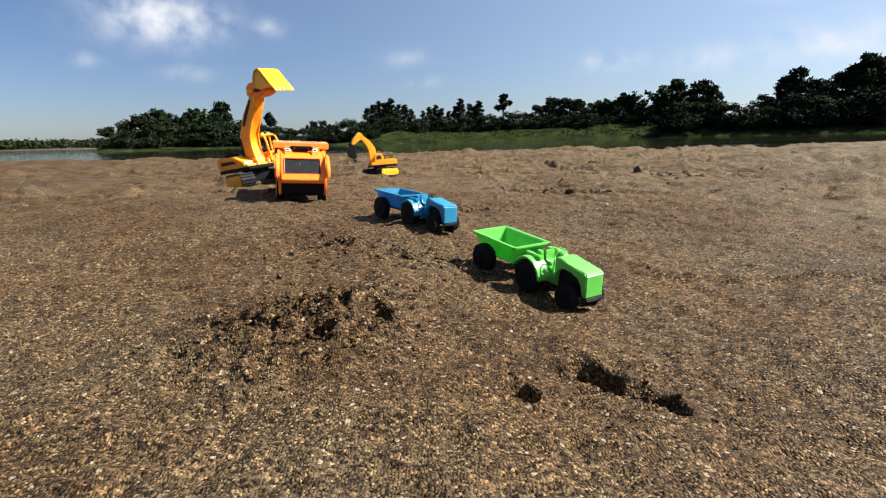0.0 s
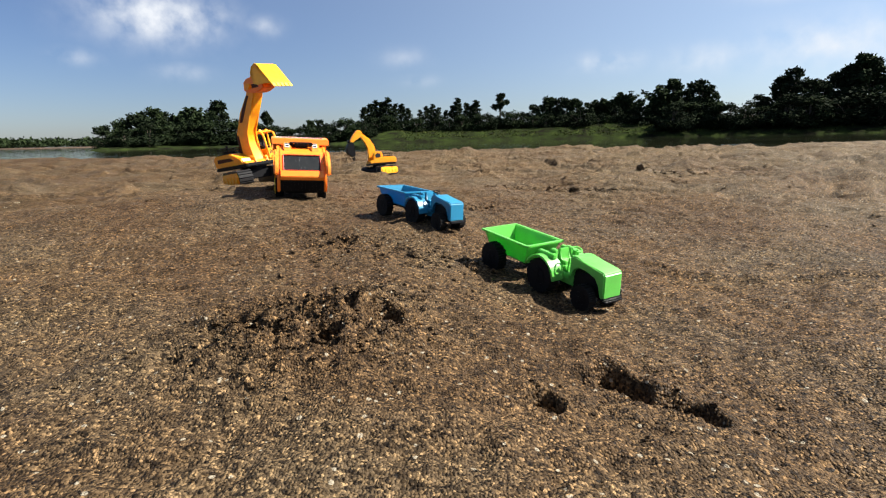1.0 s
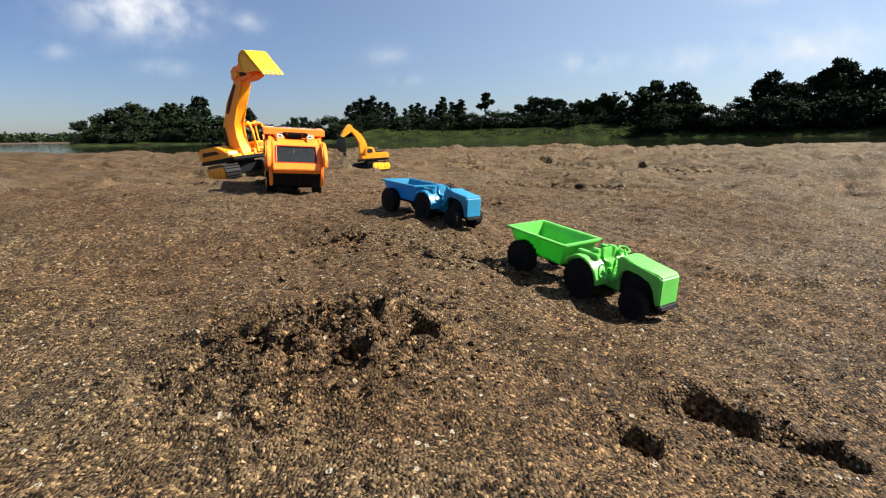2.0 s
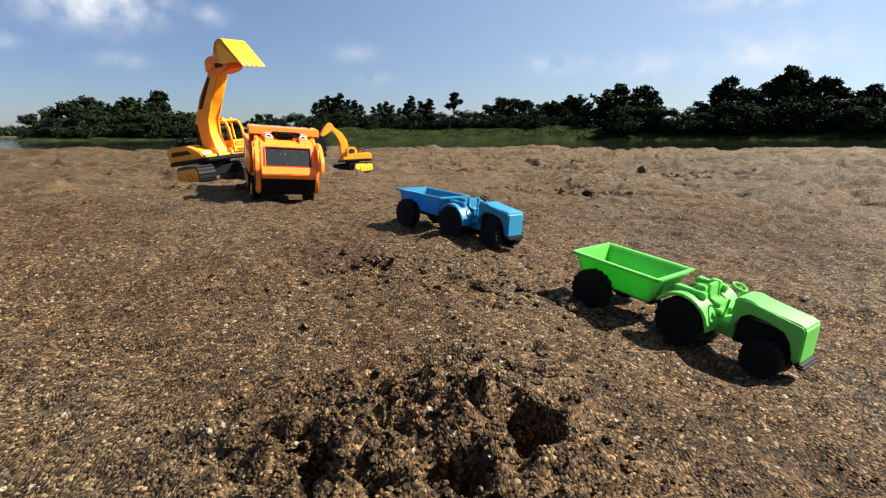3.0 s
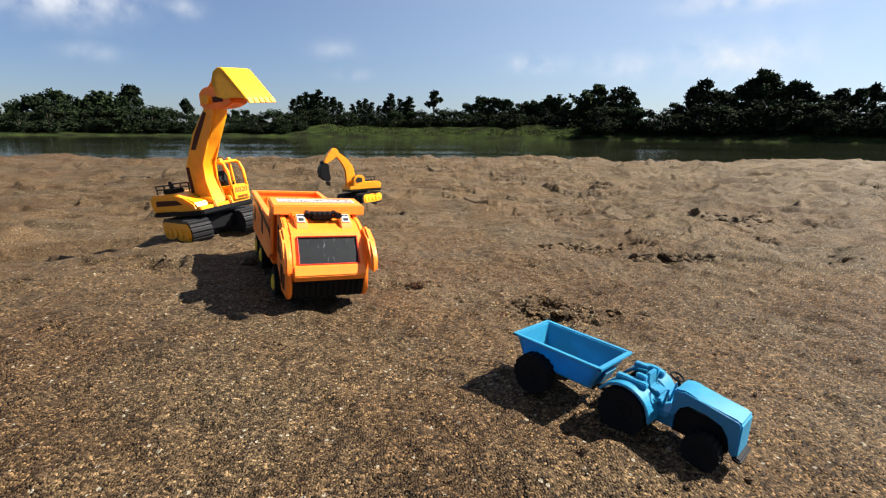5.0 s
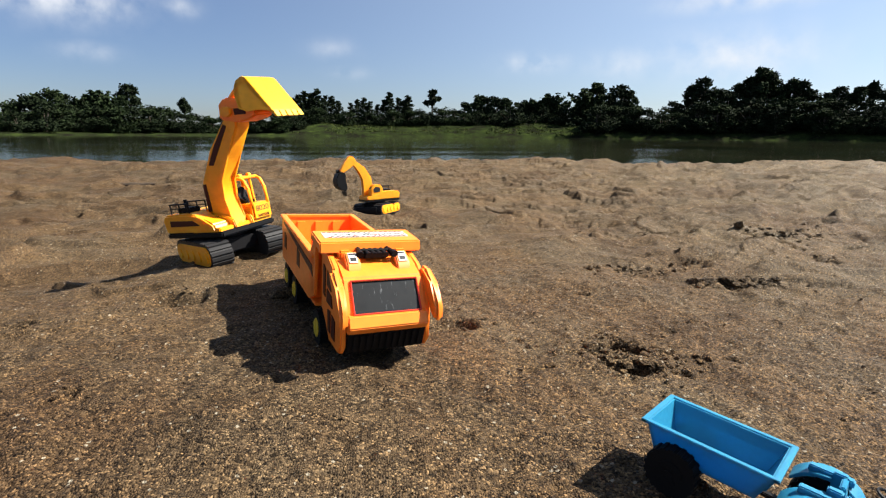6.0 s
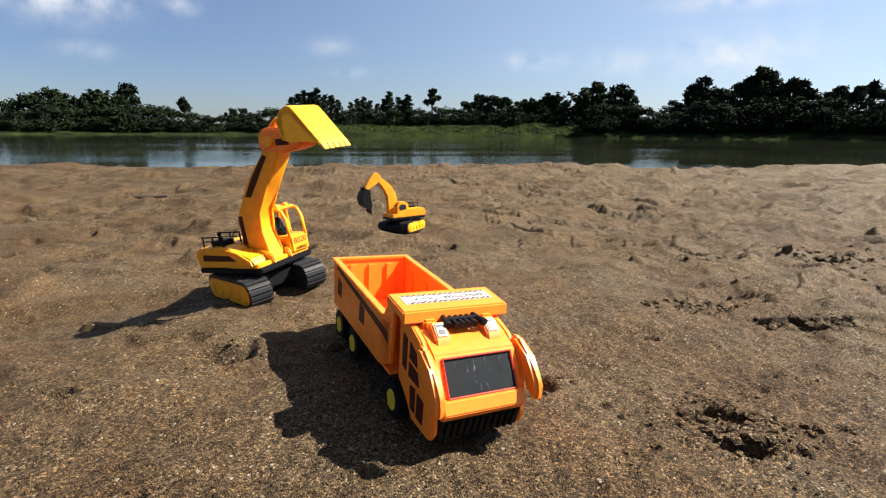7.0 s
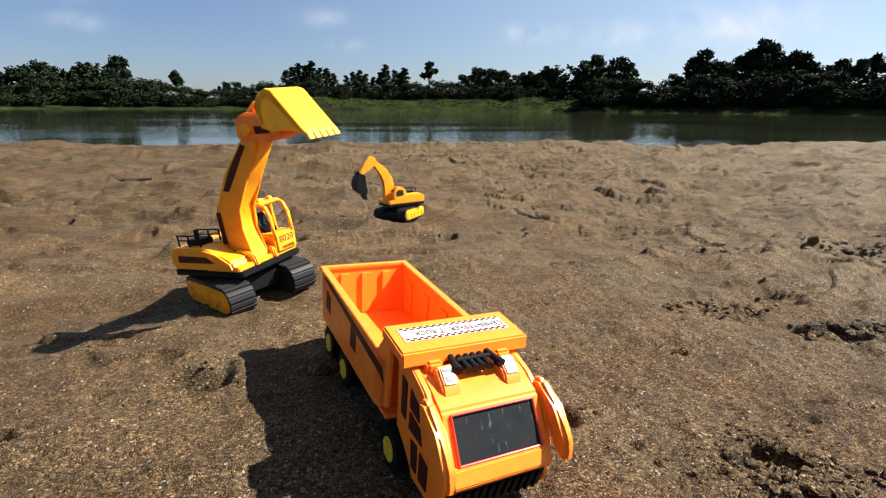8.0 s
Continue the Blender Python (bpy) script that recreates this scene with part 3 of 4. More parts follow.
    inner_b = [(x0 + 0.010, -hb + tk, zb + tk), (x1 - 0.012, -hb + tk, zb + tk), (x1 - 0.012, hb - tk, zb + tk), (x0 + 0.010, hb - tk, zb + tk)]
    vs = [[tub.verts.new(p) for p in ring_] for ring_ in (outer_b, outer_t, inner_t, inner_b)]
    tub.faces.new(vs[0][::-1])
    tub.faces.new(vs[3])
    for ra, rb in zip(vs, vs[1:]):
        for i in range(4):
            tub.faces.new((ra[i], ra[(i + 1) % 4], rb[(i + 1) % 4], rb[i]))
    part("tub", tub, colour, tr, smooth=False)
    rim = bmesh.new()
    o = 0.004
    rim = box(x0 - o, x1 + o, -h - o, -h + 0.0008, zt - 0.0018, zt + 0.0012, 0.0005, rim)
    rim = box(x0 - o, x1 + o, h - 0.0008, h + o, zt - 0.0018, zt + 0.0012, 0.0005, rim)
    rim = box(x0 - o, x0 + 0.0008, -h - o, h + o, zt - 0.0017, zt + 0.0013, 0.0005, rim)
    rim = box(x1 - 0.0008, x1 + o, -h - o, h + o, zt - 0.0017, zt + 0.0013, 0.0005, rim)
    part("rim", rim, colour, tr)
    part("front_plate", slab([(x1 - 0.0085, -0.012, 0.031), (x1 - 0.0085, 0.012, 0.031), (x1 - 0.0035, 0.012, 0.045), (x1 - 0.0035, -0.012, 0.045)], 0.003, 0.0008), colour, tr)
    part("subframe", box(-0.196, -0.125, -0.008, 0.008, 0.019, 0.029, 0.001), BLACK, tr)
    for s in (-1, 1):
        wheel(tr, -0.183, s * 0.0325, 0.022, 0.022, 0.015, TYRE, mount=tr)
    part("axle", rod((-0.183, -0.03, 0.022), (-0.183, 0.03, 0.022), 0.0028), BLACK, tr)
    return t


def settle(x, y, heading, fore=0.0, aft=0.1, lift=0.0, half=0.03):
    """A pose on the sand: heading in degrees, tilted to the ground under the wheels from fore to aft."""
    h = Vector((math.cos(radians(heading)), math.sin(radians(heading)), 0))
    s = Vector((-h.y, h.x, 0))
    p = Vector((x, y, 0))
    zf, zr = (ground_z(*(p + h * fore)[:2]), ground_z(*(p - h * aft)[:2]))
    zl, zq = ground_z(*(p - h * aft / 2 + s * half)[:2]), ground_z(*(p - h * aft / 2 - s * half)[:2])
    pitch, roll = math.atan2(zr - zf, fore + aft), math.atan2(zl - zq, 2 * half)
    z0 = zf + (zr - zf) * fore / (fore + aft)
    return Matrix.Translation((x, y, z0 + lift)) @ Matrix.Rotation(radians(heading), 4, "Z") @ Matrix.Rotation(pitch, 4, "Y") @ Matrix.Rotation(roll, 4, "X")


tractor(settle(0.231, 0.265, -59, 0.0, 0.16) @ Matrix.Scale(0.900, 4), GREEN, "bright green plastic toy tractor with an empty trailer on sand", GREEN)
tractor(settle(0.067, 0.537, -53, 0.0, 0.16) @ Matrix.Scale(0.900, 4), BLUE, "light blue plastic toy tractor with an empty trailer on sand", BLACK)


# ---- toy dump truck ----
def dump_truck(m):
    """Origin on the ground under the front axle, x ahead."""
    t = thing("toy_dump_truck", m, "orange and yellow plastic toy dump truck with an empty bed", "toy truck")
    for x in (0.0, -0.172, -0.25):
        for s in (-1, 1):
            wheel(t, x, s * 0.058, 0.025, 0.025, 0.022, HUB, 22)
        part("axle", rod((x, -0.055, 0.025), (x, 0.055, 0.025), 0.004), BLACK, t)
    part("chassis", box(-0.268, 0.060, -0.042, 0.042, 0.022, 0.052, 0.002), BLACK, t, "black plastic chassis")
    bed = new("bed")
    bed.parent = t
    bed.scale = (1, 1, 0.8)
    xr, xf, w, zb = -0.285, -0.012, 0.072, 0.066
    zr, zf = 0.158, 0.150
    for s in (-1, 1):
        y0, y1 = sorted((s * w, s * (w - 0.005)))
        b = prism([(xr + 0.006, zb), (xr, zr), (xf, zf), (xf, zb + 0.018), (xf - 0.03, zb)], y0, y1, 0.001)
        y0, y1 = sorted((s * (w - 0.008), s * (w + 0.003)))
        b = prism([(xr - 0.002, zr - 0.001), (xr - 0.002, zr + 0.005), (xf, zf + 0.005), (xf, zf - 0.001)], y0, y1, 0.001, b)
        for i in range(4):
            x = xr + 0.04 + i * 0.058
            y0, y1 = sorted((s * (w - 0.0045), s * (w - 0.0075)))
            b = box(x - 0.009, x + 0.009, y0, y1, zb + 0.006, zf - 0.012, 0.0008, b)
        part("side_panel", b, ORANGE, bed)
        y0, y1 = sorted((s * (w - 0.001), s * (w + 0.0008)))
        part("stripe", prism([(xr + 0.02, zr - 0.010), (xr + 0.02, zr - 0.004), (xf - 0.01, zf - 0.016), (xf - 0.004, zf - 0.034), (xf - 0.02, zf - 0.028)], y0, y1, 0), DARKRED, bed, "dark red printed stripe")
        for x in (xr + 0.03, xr + 0.150):
            part("sticker", prism([(x, 0.098), (x + 0.002, 0.132), (x + 0.022, 0.127), (x + 0.022, 0.097)], y0, y1, 0), DARKRED, bed, "dark square sticker")
    tail = slab([(xr + 0.006, -w + 0.005, zb), (xr + 0.006, w - 0.005, zb), (xr, w - 0.005, zr), (xr, -w + 0.005, zr)], 0.005, 0.001)
    tail = box(xr - 0.003, xr + 0.007, -w - 0.003, w + 0.003, zr - 0.001, zr + 0.005, 0.001, tail)
    for y in (-0.036, 0, 0.036):
        tail = slab([(xr + 0.014, y - 0.008, zb + 0.006), (xr + 0.014, y + 0.008, zb + 0.006), (xr + 0.009, y + 0.008, zr - 0.010), (xr + 0.009, y - 0.008, zr - 0.010)], -0.004, 0.0006, tail)
    part("tailgate", tail, ORANGE, bed)
    part("bed_floor", box(xr + 0.006, xf, -w + 0.003, w - 0.003, zb - 0.002, zb + 0.004, 0.001), ORANGE, bed)
    front = slab([(xf - 0.022, -w + 0.002, zb + 0.002), (xf - 0.022, w - 0.002, zb + 0.002), (xf + 0.004, w - 0.002, 0.186), (xf + 0.004, -w + 0.002, 0.186)], -0.005, 0.001)
    for s in (-1, 1):
        y0, y1 = sorted((s * w, s * (w - 0.005)))
        front = prism([(xf - 0.03, zb + 0.01), (xf - 0.028, zf), (xf - 0.004, 0.186), (xf + 0.012, 0.186), (xf + 0.006, zb + 0.02)], y0, y1, 0.001, front)
    part("front_wall", front, ORANGE, bed)
    canopy = prism([(xf - 0.006, 0.180), (xf - 0.006, 0.195), (xf + 0.048, 0.190), (xf + 0.050, 0.172), (xf + 0.044, 0.172), (xf + 0.040, 0.180)], -0.076, 0.076, 0.002)
    part("canopy", canopy, ORANGE, bed)
    zc = 0.1935
    strip = slab([(xf + 0.006, -0.064, zc + 0.0004), (xf + 0.006, 0.064, zc + 0.0004), (xf + 0.030, 0.064, zc - 0.0018), (xf + 0.030, -0.064, zc - 0.0018)], -0.0008, 0)
    part("banner", strip, WHITE, bed, "white banner sticker with checked edges")
    chk = bmesh.new()
    for row, x in enumerate((xf + 0.0072, xf + 0.0094, xf + 0.0266, xf + 0.0288)):
        for i in range(31):
            if (i + row) % 2 == 0:
                y = -0.062 + i * 0.004
                zz = zc + 0.0016 - (x - xf - 0.004) * 0.0906
                chk = box(x - 0.0011, x + 0.0011, y, y + 0.004, zz - 0.0004, zz + 0.0002, 0, chk)
    part("checks", chk, DARKRED, bed)
    tilt = math.atan2(-0.0029, 0.032)
    for word, yc, first in (("EMENT", 0.0385, ("C", 0.0575)), ("IXER", 0.0045, ("M", 0.0175)), ("RUCK", -0.036, ("T", -0.0165))):
        base = Matrix.Rotation(-tilt, 4, "Y") @ Matrix.Rotation(radians(-90), 4, "Z")
        z = zc + 0.0016 - 0.014 * 0.0906
        lettering(word, 0.0100, INK, bed, "lettering", Matrix.Translation((xf + 0.0180, yc, z)) @ base)
        lettering(first[0], 0.0130, REDLINE, bed, "lettering", Matrix.Translation((xf + 0.0185, first[1], z)) @ base)
    # cab
    cab = new("cab")
    cab.parent = t
    cab.scale = (1, 1, 0.8)
    prof = [(0.004, 0.060), (0.000, 0.166), (0.022, 0.168), (0.056, 0.162), (0.084, 0.148), (0.107, 0.103), (0.110, 0.086), (0.098, 0.074),
            (0.040, 0.074), (0.036, 0.070)]
    part("shell", prism(prof, -0.058, 0.058, 0.004), ORANGE, cab)
    wind = slab([(0.0860, -0.046, 0.1440), (0.0860, 0.046, 0.1440), (0.1085, 0.046, 0.1030), (0.1085, -0.046, 0.1030)], 0.0015, 0)
    part("windscreen", wind, GLOSS, cab, "scratched black film windscreen")
    c = [(0.0873, -0.047, 0.1450), (0.0873, 0.047, 0.1450), (0.1100, 0.047, 0.1020), (0.1100, -0.047, 0.1020)]
    for a, b in zip(c, c[1:] + c[:1]):
        part("red_edge", rod(a, b, 0.0013, seg=6), REDLINE, cab)
    sill = prism([(0.098, 0.101), (0.113, 0.101), (0.119, 0.084), (0.112, 0.072), (0.096, 0.074)], -0.056, 0.056, 0.0015)
    part("sill", sill, ORANGE, cab)
    g = prism([(0.096, 0.074), (0.112, 0.074), (0.104, 0.040), (0.056, 0.040), (0.056, 0.074)], -0.055, 0.055, 0.001)
    part("grille", g, BLACK, cab, "black ribbed grille")
    for i in range(11):
        y = -0.046 + i * 0.0092
        part("grille_bar", slab([(0.1122, y - 0.002, 0.071), (0.1122, y + 0.002, 0.071), (0.1050, y + 0.002, 0.042), (0.1050, y - 0.002, 0.042)], -0.0022, 0.0004), BLACK, cab)
    for s in (-1, 1):
        y0, y1 = sorted((s * 0.056, s * 0.064))
        p = prism([(0.006, 0.072), (0.002, 0.164), (0.012, 0.176), (0.030, 0.170), (0.062, 0.160), (0.090, 0.138), (0.106, 0.096), (0.107, 0.050), (0.098, 0.036), (0.050, 0.034), (0.040, 0.052), (0.026, 0.062)], y0, y1, 0.002)
        part("cab_side", p, ORANGE, cab)
        yo = sorted((s * 0.0635, s * 0.0652))
        for q in ([(0.018, 0.100), (0.017, 0.150), (0.029, 0.146), (0.030, 0.098)], [(0.038, 0.122), (0.038, 0.146), (0.056, 0.138), (0.060, 0.118)],
                  [(0.038, 0.094), (0.038, 0.116), (0.062, 0.112), (0.068, 0.094)], [(0.048, 0.050), (0.044, 0.084), (0.058, 0.086), (0.060, 0.050)], [(0.065, 0.048), (0.065, 0.084), (0.082, 0.080), (0.082, 0.048)]):
            part("side_window", prism(q, yo[0], yo[1], 0.0003), DARKRED, cab, "dark printed side window")
        # curved mirror arm beside the windscreen
        arm = prism([(0.066, 0.156), (0.080, 0.160), (0.104, 0.142), (0.122, 0.124), (0.129, 0.110), (0.129, 0.090), (0.118, 0.088), (0.116, 0.102), (0.108, 0.114), (0.094, 0.126), (0.076, 0.142)], *sorted((s * 0.060, s * 0.072)), 0.004)
        part("mirror_arm", arm, ORANGE, cab)
        # roof light boxes
        lb = prism([(0.040, 0.1540), (0.046, 0.1760), (0.052, 0.1780), (0.068, 0.1640), (0.074, 0.1450)], *sorted((s * 0.026, s * 0.046)), 0.002)
        part("roof_box", lb, ORANGE, cab)
        part("sticker", slab([(0.0535, s * 0.036 - 0.006, 0.1770), (0.0535, s * 0.036 + 0.006, 0.1770), (0.0665, s * 0.036 + 0.006, 0.1656), (0.0665, s * 0.036 - 0.006, 0.1656)], -0.0010, 0), WHITE, cab, "small black and white sticker")
        part("sticker_print", slab([(0.0545, s * 0.036 - 0.005, 0.1761), (0.0545, s * 0.036 + 0.005, 0.1761), (0.0565, s * 0.036 + 0.005, 0.1744), (0.0565, s * 0.036 - 0.005, 0.1744)], -0.0016, 0), INK, cab)
        part("sticker_print", slab([(0.0600, s * 0.036 - 0.004, 0.1713), (0.0600, s * 0.036 + 0.004, 0.1713), (0.0645, s * 0.036 + 0.004, 0.1674), (0.0645, s * 0.036 - 0.004, 0.1674)], -0.0016, 0), INK, cab)
        part("roof_post", box(0.018, 0.044, *sorted((s * 0.032, s * 0.050)), 0.1600, 0.1775, 0.003), ORANGE, cab)
    eng = box(0.026, 0.050, -0.017, 0.017, 0.1660, 0.1745, 0.001)
    for y in (-0.0125, -0.004, 0.004, 0.0125):
        eng = rod((0.022, y, 0.1775), (0.057, y, 0.1745), 0.0038, seg=10, bm=eng)
        eng = rod((0.056, y, 0.1744), (0.059, y, 0.1740), 0.0048, seg=10, bm=eng)
    for x in (0.030, 0.046):
        eng = rod((x, -0.020, 0.1790), (x, 0.020, 0.1790), 0.0022, seg=8, bm=eng)
    for q in (-1, 1):
        eng = rod((0.020, q * 0.019, 0.1800), (0.056, q * 0.025, 0.1760), 0.0032, 0.0042, 10, eng)
        eng = rod((0.054, q * 0.0247, 0.1762), (0.060, q * 0.0257, 0.1755), 0.0055, seg=10, bm=eng)
    part("roof_engine", eng, BLACK, cab, "black ornamental roof engine")
    return t


dump_truck(settle(-0.299, 0.982, -72, 0.0, 0.22, half=0.058) @ Matrix.Diagonal((0.97, 0.87, 0.97, 1)))


# ---- toy excavators ----
def track(parent, y, length, height, width, s, yellow):
    """Rounded belt with cleats, and a side panel with wheels on the outer face."""
    r = height / 2
    half = length / 2 - r
    peri = 4 * half + 2 * math.pi * r

    def at(d, rr):
        d = d % peri
        if d < 2 * half:
            return (-half + d, rr), (1, 0)
        d -= 2 * half
        if d < math.pi * r:
            a = d / r
            return (half + rr * math.sin(a), rr * math.cos(a)), (math.cos(a), -math.sin(a))
        d -= math.pi * r
        if d < 2 * half:
            return (half - d, -rr), (-1, 0)
        a = (d - 2 * half) / r
        return (-half - rr * math.sin(a), -rr * math.cos(a)), (-math.cos(a), math.sin(a))

    ring = []
    for i in range(40):
        for f, rr in ((0.0, r - 0.0032), (0.28, r - 0.0032), (0.36, r), (0.92, r)):
            ring.append(at(peri * (i + f) / 40, rr)[0])
    b = prism([(x, z + r) for x, z in ring], y - width / 2, y + width / 2, 0)
    belt = part("track_belt", b, GREY, parent, "black ribbed track belt")
    rp = r * 0.72
    pr = [(half + rp * math.sin(a), r + rp * math.cos(a)) for a in np.linspace(0, math.pi, 9)] + [(-half - rp * math.sin(a), r - rp * math.cos(a)) for a in np.linspace(0, math.pi, 9)]
    yo = y + s * width / 2
    part("side_panel", prism(pr, *sorted((yo - s * 0.004, yo + s * 0.0025)), 0.0008), yellow, belt, "yellow plastic track side")
    k = 5
    for i in range(k):
        x = -half + 2 * half * i / (k - 1)
        part("roller", disc(x, yo + s * 0.003, r * 0.92, r * 0.42, 0.004, 16, bevel=0.0008), yellow, belt)
    return belt


def excavator(m):
    """Large excavator, cab to its left, the boom held high, the house slewed on its tracks."""
    slew = radians(17)
    t = thing("toy_excavator", m, "large yellow toy excavator with its boom raised high", "toy excavator", "toy excavators")
    for s in (-1, 1):
        track(t, s * 0.062, 0.205, 0.058, 0.046, s, YELLOW)
    part("undercarriage", box(-0.055, 0.055, -0.045, 0.045, 0.022, 0.052, 0.003), BLACK, t)
    part("turntable", disc(0, 0, 0, 0.045, 0.016, 32), BLACK, t).matrix_local = pose(0, 0, 0.060, 90)
    part("skirt", prism([(-0.112, 0.064), (-0.108, 0.076), (0.074, 0.076), (0.074, 0.064)], -0.074, 0.074, 0.003), BLACK, t, "black lower edge of the house").rotation_euler.z = slew
    up = new("house")
    up.parent = t
    up.scale = (1, 1, 0.93)
    up.rotation_euler.z = slew
    b = prism([(-0.108, 0.080), (-0.114, 0.112), (-0.104, 0.126), (-0.01, 0.126), (0.012, 0.112), (0.050, 0.100), (0.058, 0.080)], -0.074, -0.030, 0.004)
    b = prism([(-0.108, 0.080), (-0.114, 0.112), (-0.104, 0.126), (-0.02, 0.126), (-0.015, 0.080)], -0.031, 0.074, 0.004, b)
    part("body", b, YELLOW, up)
    part("deck", box(-0.02, 0.066, -0.072, 0.074, 0.079, 0.090, 0.002), YELLOW, up)
    part("side_mark", prism([(-0.088, 0.098), (-0.086, 0.112), (-0.01, 0.110), (0.01, 0.098)], -0.0752, -0.0735, 0), DARKRED, up)
    rail = bmesh.new()
    for x in (-0.095, -0.065, -0.035):
        rail = rod((x, -0.060, 0.124), (x, -0.060, 0.150), 0.0018, seg=6, bm=rail)
        rail = rod((x, -0.015, 0.124), (x, -0.015, 0.150), 0.0018, seg=6, bm=rail)
    for y in (-0.060, -0.015):
        rail = rod((-0.097, y, 0.149), (-0.033, y, 0.149), 0.0018, seg=6, bm=rail)
        rail = rod((-0.097, y, 0.139), (-0.033, y, 0.139), 0.0014, seg=6, bm=rail)
    rail = box(-0.085, -0.045, -0.052, -0.022, 0.125, 0.138, 0.002, rail)
    rail = rod((-0.06, -0.045, 0.135), (-0.06, -0.045, 0.158), 0.004, seg=8, bm=rail)
    part("engine_rail", rail, BLACK, up, "black engine and guard rail")
    # cab with open windows
    cab = new("cab")
    cab.parent = t
    cab.scale = (1, 1, 0.93)
    cab.rotation_euler.z = slew
    x0, x1, y0, y1, z0, z1 = -0.004, 0.072, 0.020, 0.074, 0.086, 0.192
    low = box(x0, x1, y0, y1, z0, z0 + 0.040, 0.004)
    part("cab_base", low, YELLOW, cab)
    fr = bmesh.new()
    q = 0.0038
    for y in (y0 + q, y1 - q):
        fr = tube([(x0 + q, y, z0 + 0.03), (x0 + q, y, z1 - 0.014), (x0 + 0.010, y, z1 - 0.004), (x1 - 0.026, y, z1 - q), (x1 - 0.014, y, z1 - 0.010), (x1 - 0.005, y, z0 + 0.075), (x1 - q, y, z0 + 0.03)], q, 8, fr)
    fr = rod((0.026, y0 + q, z0 + 0.03), (0.024, y0 + q, z1 - q), q * 0.9, seg=8, bm=fr)
    fr = rod((0.026, y1 - q, z0 + 0.03), (0.024, y1 - q, z1 - q), q * 0.9, seg=8, bm=fr)
    part("cab_frame", fr, YELLOW, cab)
    part("cab_roof", box(x0 + 0.002, x1 - 0.020, y0, y1, z1 - 0.008, z1, 0.003), YELLOW, cab)
    for y in (y0 + 0.014, y1 - 0.014):
        b = disc(0.036, y, z1 + 0.001, 0.006, 0.008, 14, bevel=0.001)
        part("roof_lamp", b, YELLOW, cab)
    seat = prism([(0.010, z0 + 0.035), (0.008, z0 + 0.080), (0.016, z0 + 0.080), (0.020, z0 + 0.052), (0.042, z0 + 0.050), (0.042, z0 + 0.035)], y0 + 0.014, y1 - 0.014, 0.003)
    part("seat", seat, BLACK, cab, "black driver seat")
    yc = (y0 + y1) / 2
    lettering("8020", 0.019, INK, cab, "lettering", pose(x1 + 0.0003, yc, z0 + 0.026, 90, 0, 90))
    for i in range(9):
        part("print_bar", box(x1 - 0.0002, x1 + 0.0006, y0 + 0.012 + i * 0.0036, y0 + 0.014 + i * 0.0036, z0 + 0.006, z0 + 0.012, 0), DARKRED, cab)
    # boom: profile in the plane of travel
    boom = new("boom")
    boom.parent = t
    boom.scale = (1.22, 1, 0.87)
    boom.rotation_euler.z = slew
    yb, bw = -0.008, 0.0185
    prof = [(0.000, 0.086), (-0.016, 0.150), (-0.012, 0.205), (0.030, 0.280), (0.082, 0.352), (0.110, 0.346), (0.108, 0.325), (0.070, 0.262), (0.038, 0.205), (0.034, 0.160), (0.046, 0.105), (0.048, 0.086)]
    part("boom_arm", prism(prof, yb - bw, yb + bw, 0.004), YELLOW, boom)
    for s in (-1, 1):
        part("foot_bracket", prism([(-0.006, 0.086), (0.004, 0.116), (0.030, 0.120), (0.056, 0.108), (0.060, 0.086)], *sorted((yb + s * (bw + 0.001), yb + s * (bw + 0.008))), 0.002), YELLOW, boom)
        y_ = sorted((yb + s * (bw - 0.0005), yb + s * (bw + 0.0008)))
        part("boom_mark", prism([(0.018, 0.245), (0.040, 0.285), (0.076, 0.335), (0.084, 0.330), (0.052, 0.278), (0.030, 0.243)], *y_, 0), DARKRED, boom, "dark worn lettering strip")
        part("boom_mark", prism([(-0.011, 0.130), (-0.010, 0.200), (-0.001, 0.200), (-0.001, 0.130)], *y_, 0), DARKRED, boom, "dark worn lettering strip")
    hx = 0.048
    b = prism([(hx + x, z) for x, z in ((0.026, 0.346), (0.030, 0.380), (0.046, 0.392), (0.074, 0.386), (0.112, 0.366), (0.116, 0.342), (0.098, 0.334), (0.070, 0.332))], yb - bw - 0.005, yb + bw + 0.005, 0.004)
    part("stick", b, ORANGE, boom)
    for s in (-1, 1):
        part("pivot", disc(hx + 0.050, yb + s * (bw + 0.007), 0.360, 0.012, 0.008, 18, bevel=0.001), YELLOW, boom)
        part("stick_mark", prism([(hx + 0.066, 0.350), (hx + 0.066, 0.364), (hx + 0.092, 0.362), (hx + 0.092, 0.348)], *sorted((yb + s * (bw + 0.0045), yb + s * (bw + 0.0058))), 0), DARKRED, boom)
    part("link", tube([(hx + 0.044, yb, 0.390), (hx + 0.058, yb, 0.404), (hx + 0.086, yb, 0.404)], 0.006, 8), YELLOW, boom)
    # bucket with teeth, curled down
    bx = hx + 0.006
    shell = [(0.085, 0.358), (0.079, 0.396), (0.090, 0.418), (0.104, 0.425), (0.114, 0.420), (0.158, 0.340), (0.153, 0.338), (0.108, 0.410), (0.095, 0.408), (0.090, 0.394), (0.093, 0.360)]
    bu = prism([(bx + x, z) for x, z in shell], yb - 0.038, yb + 0.038, 0.001)
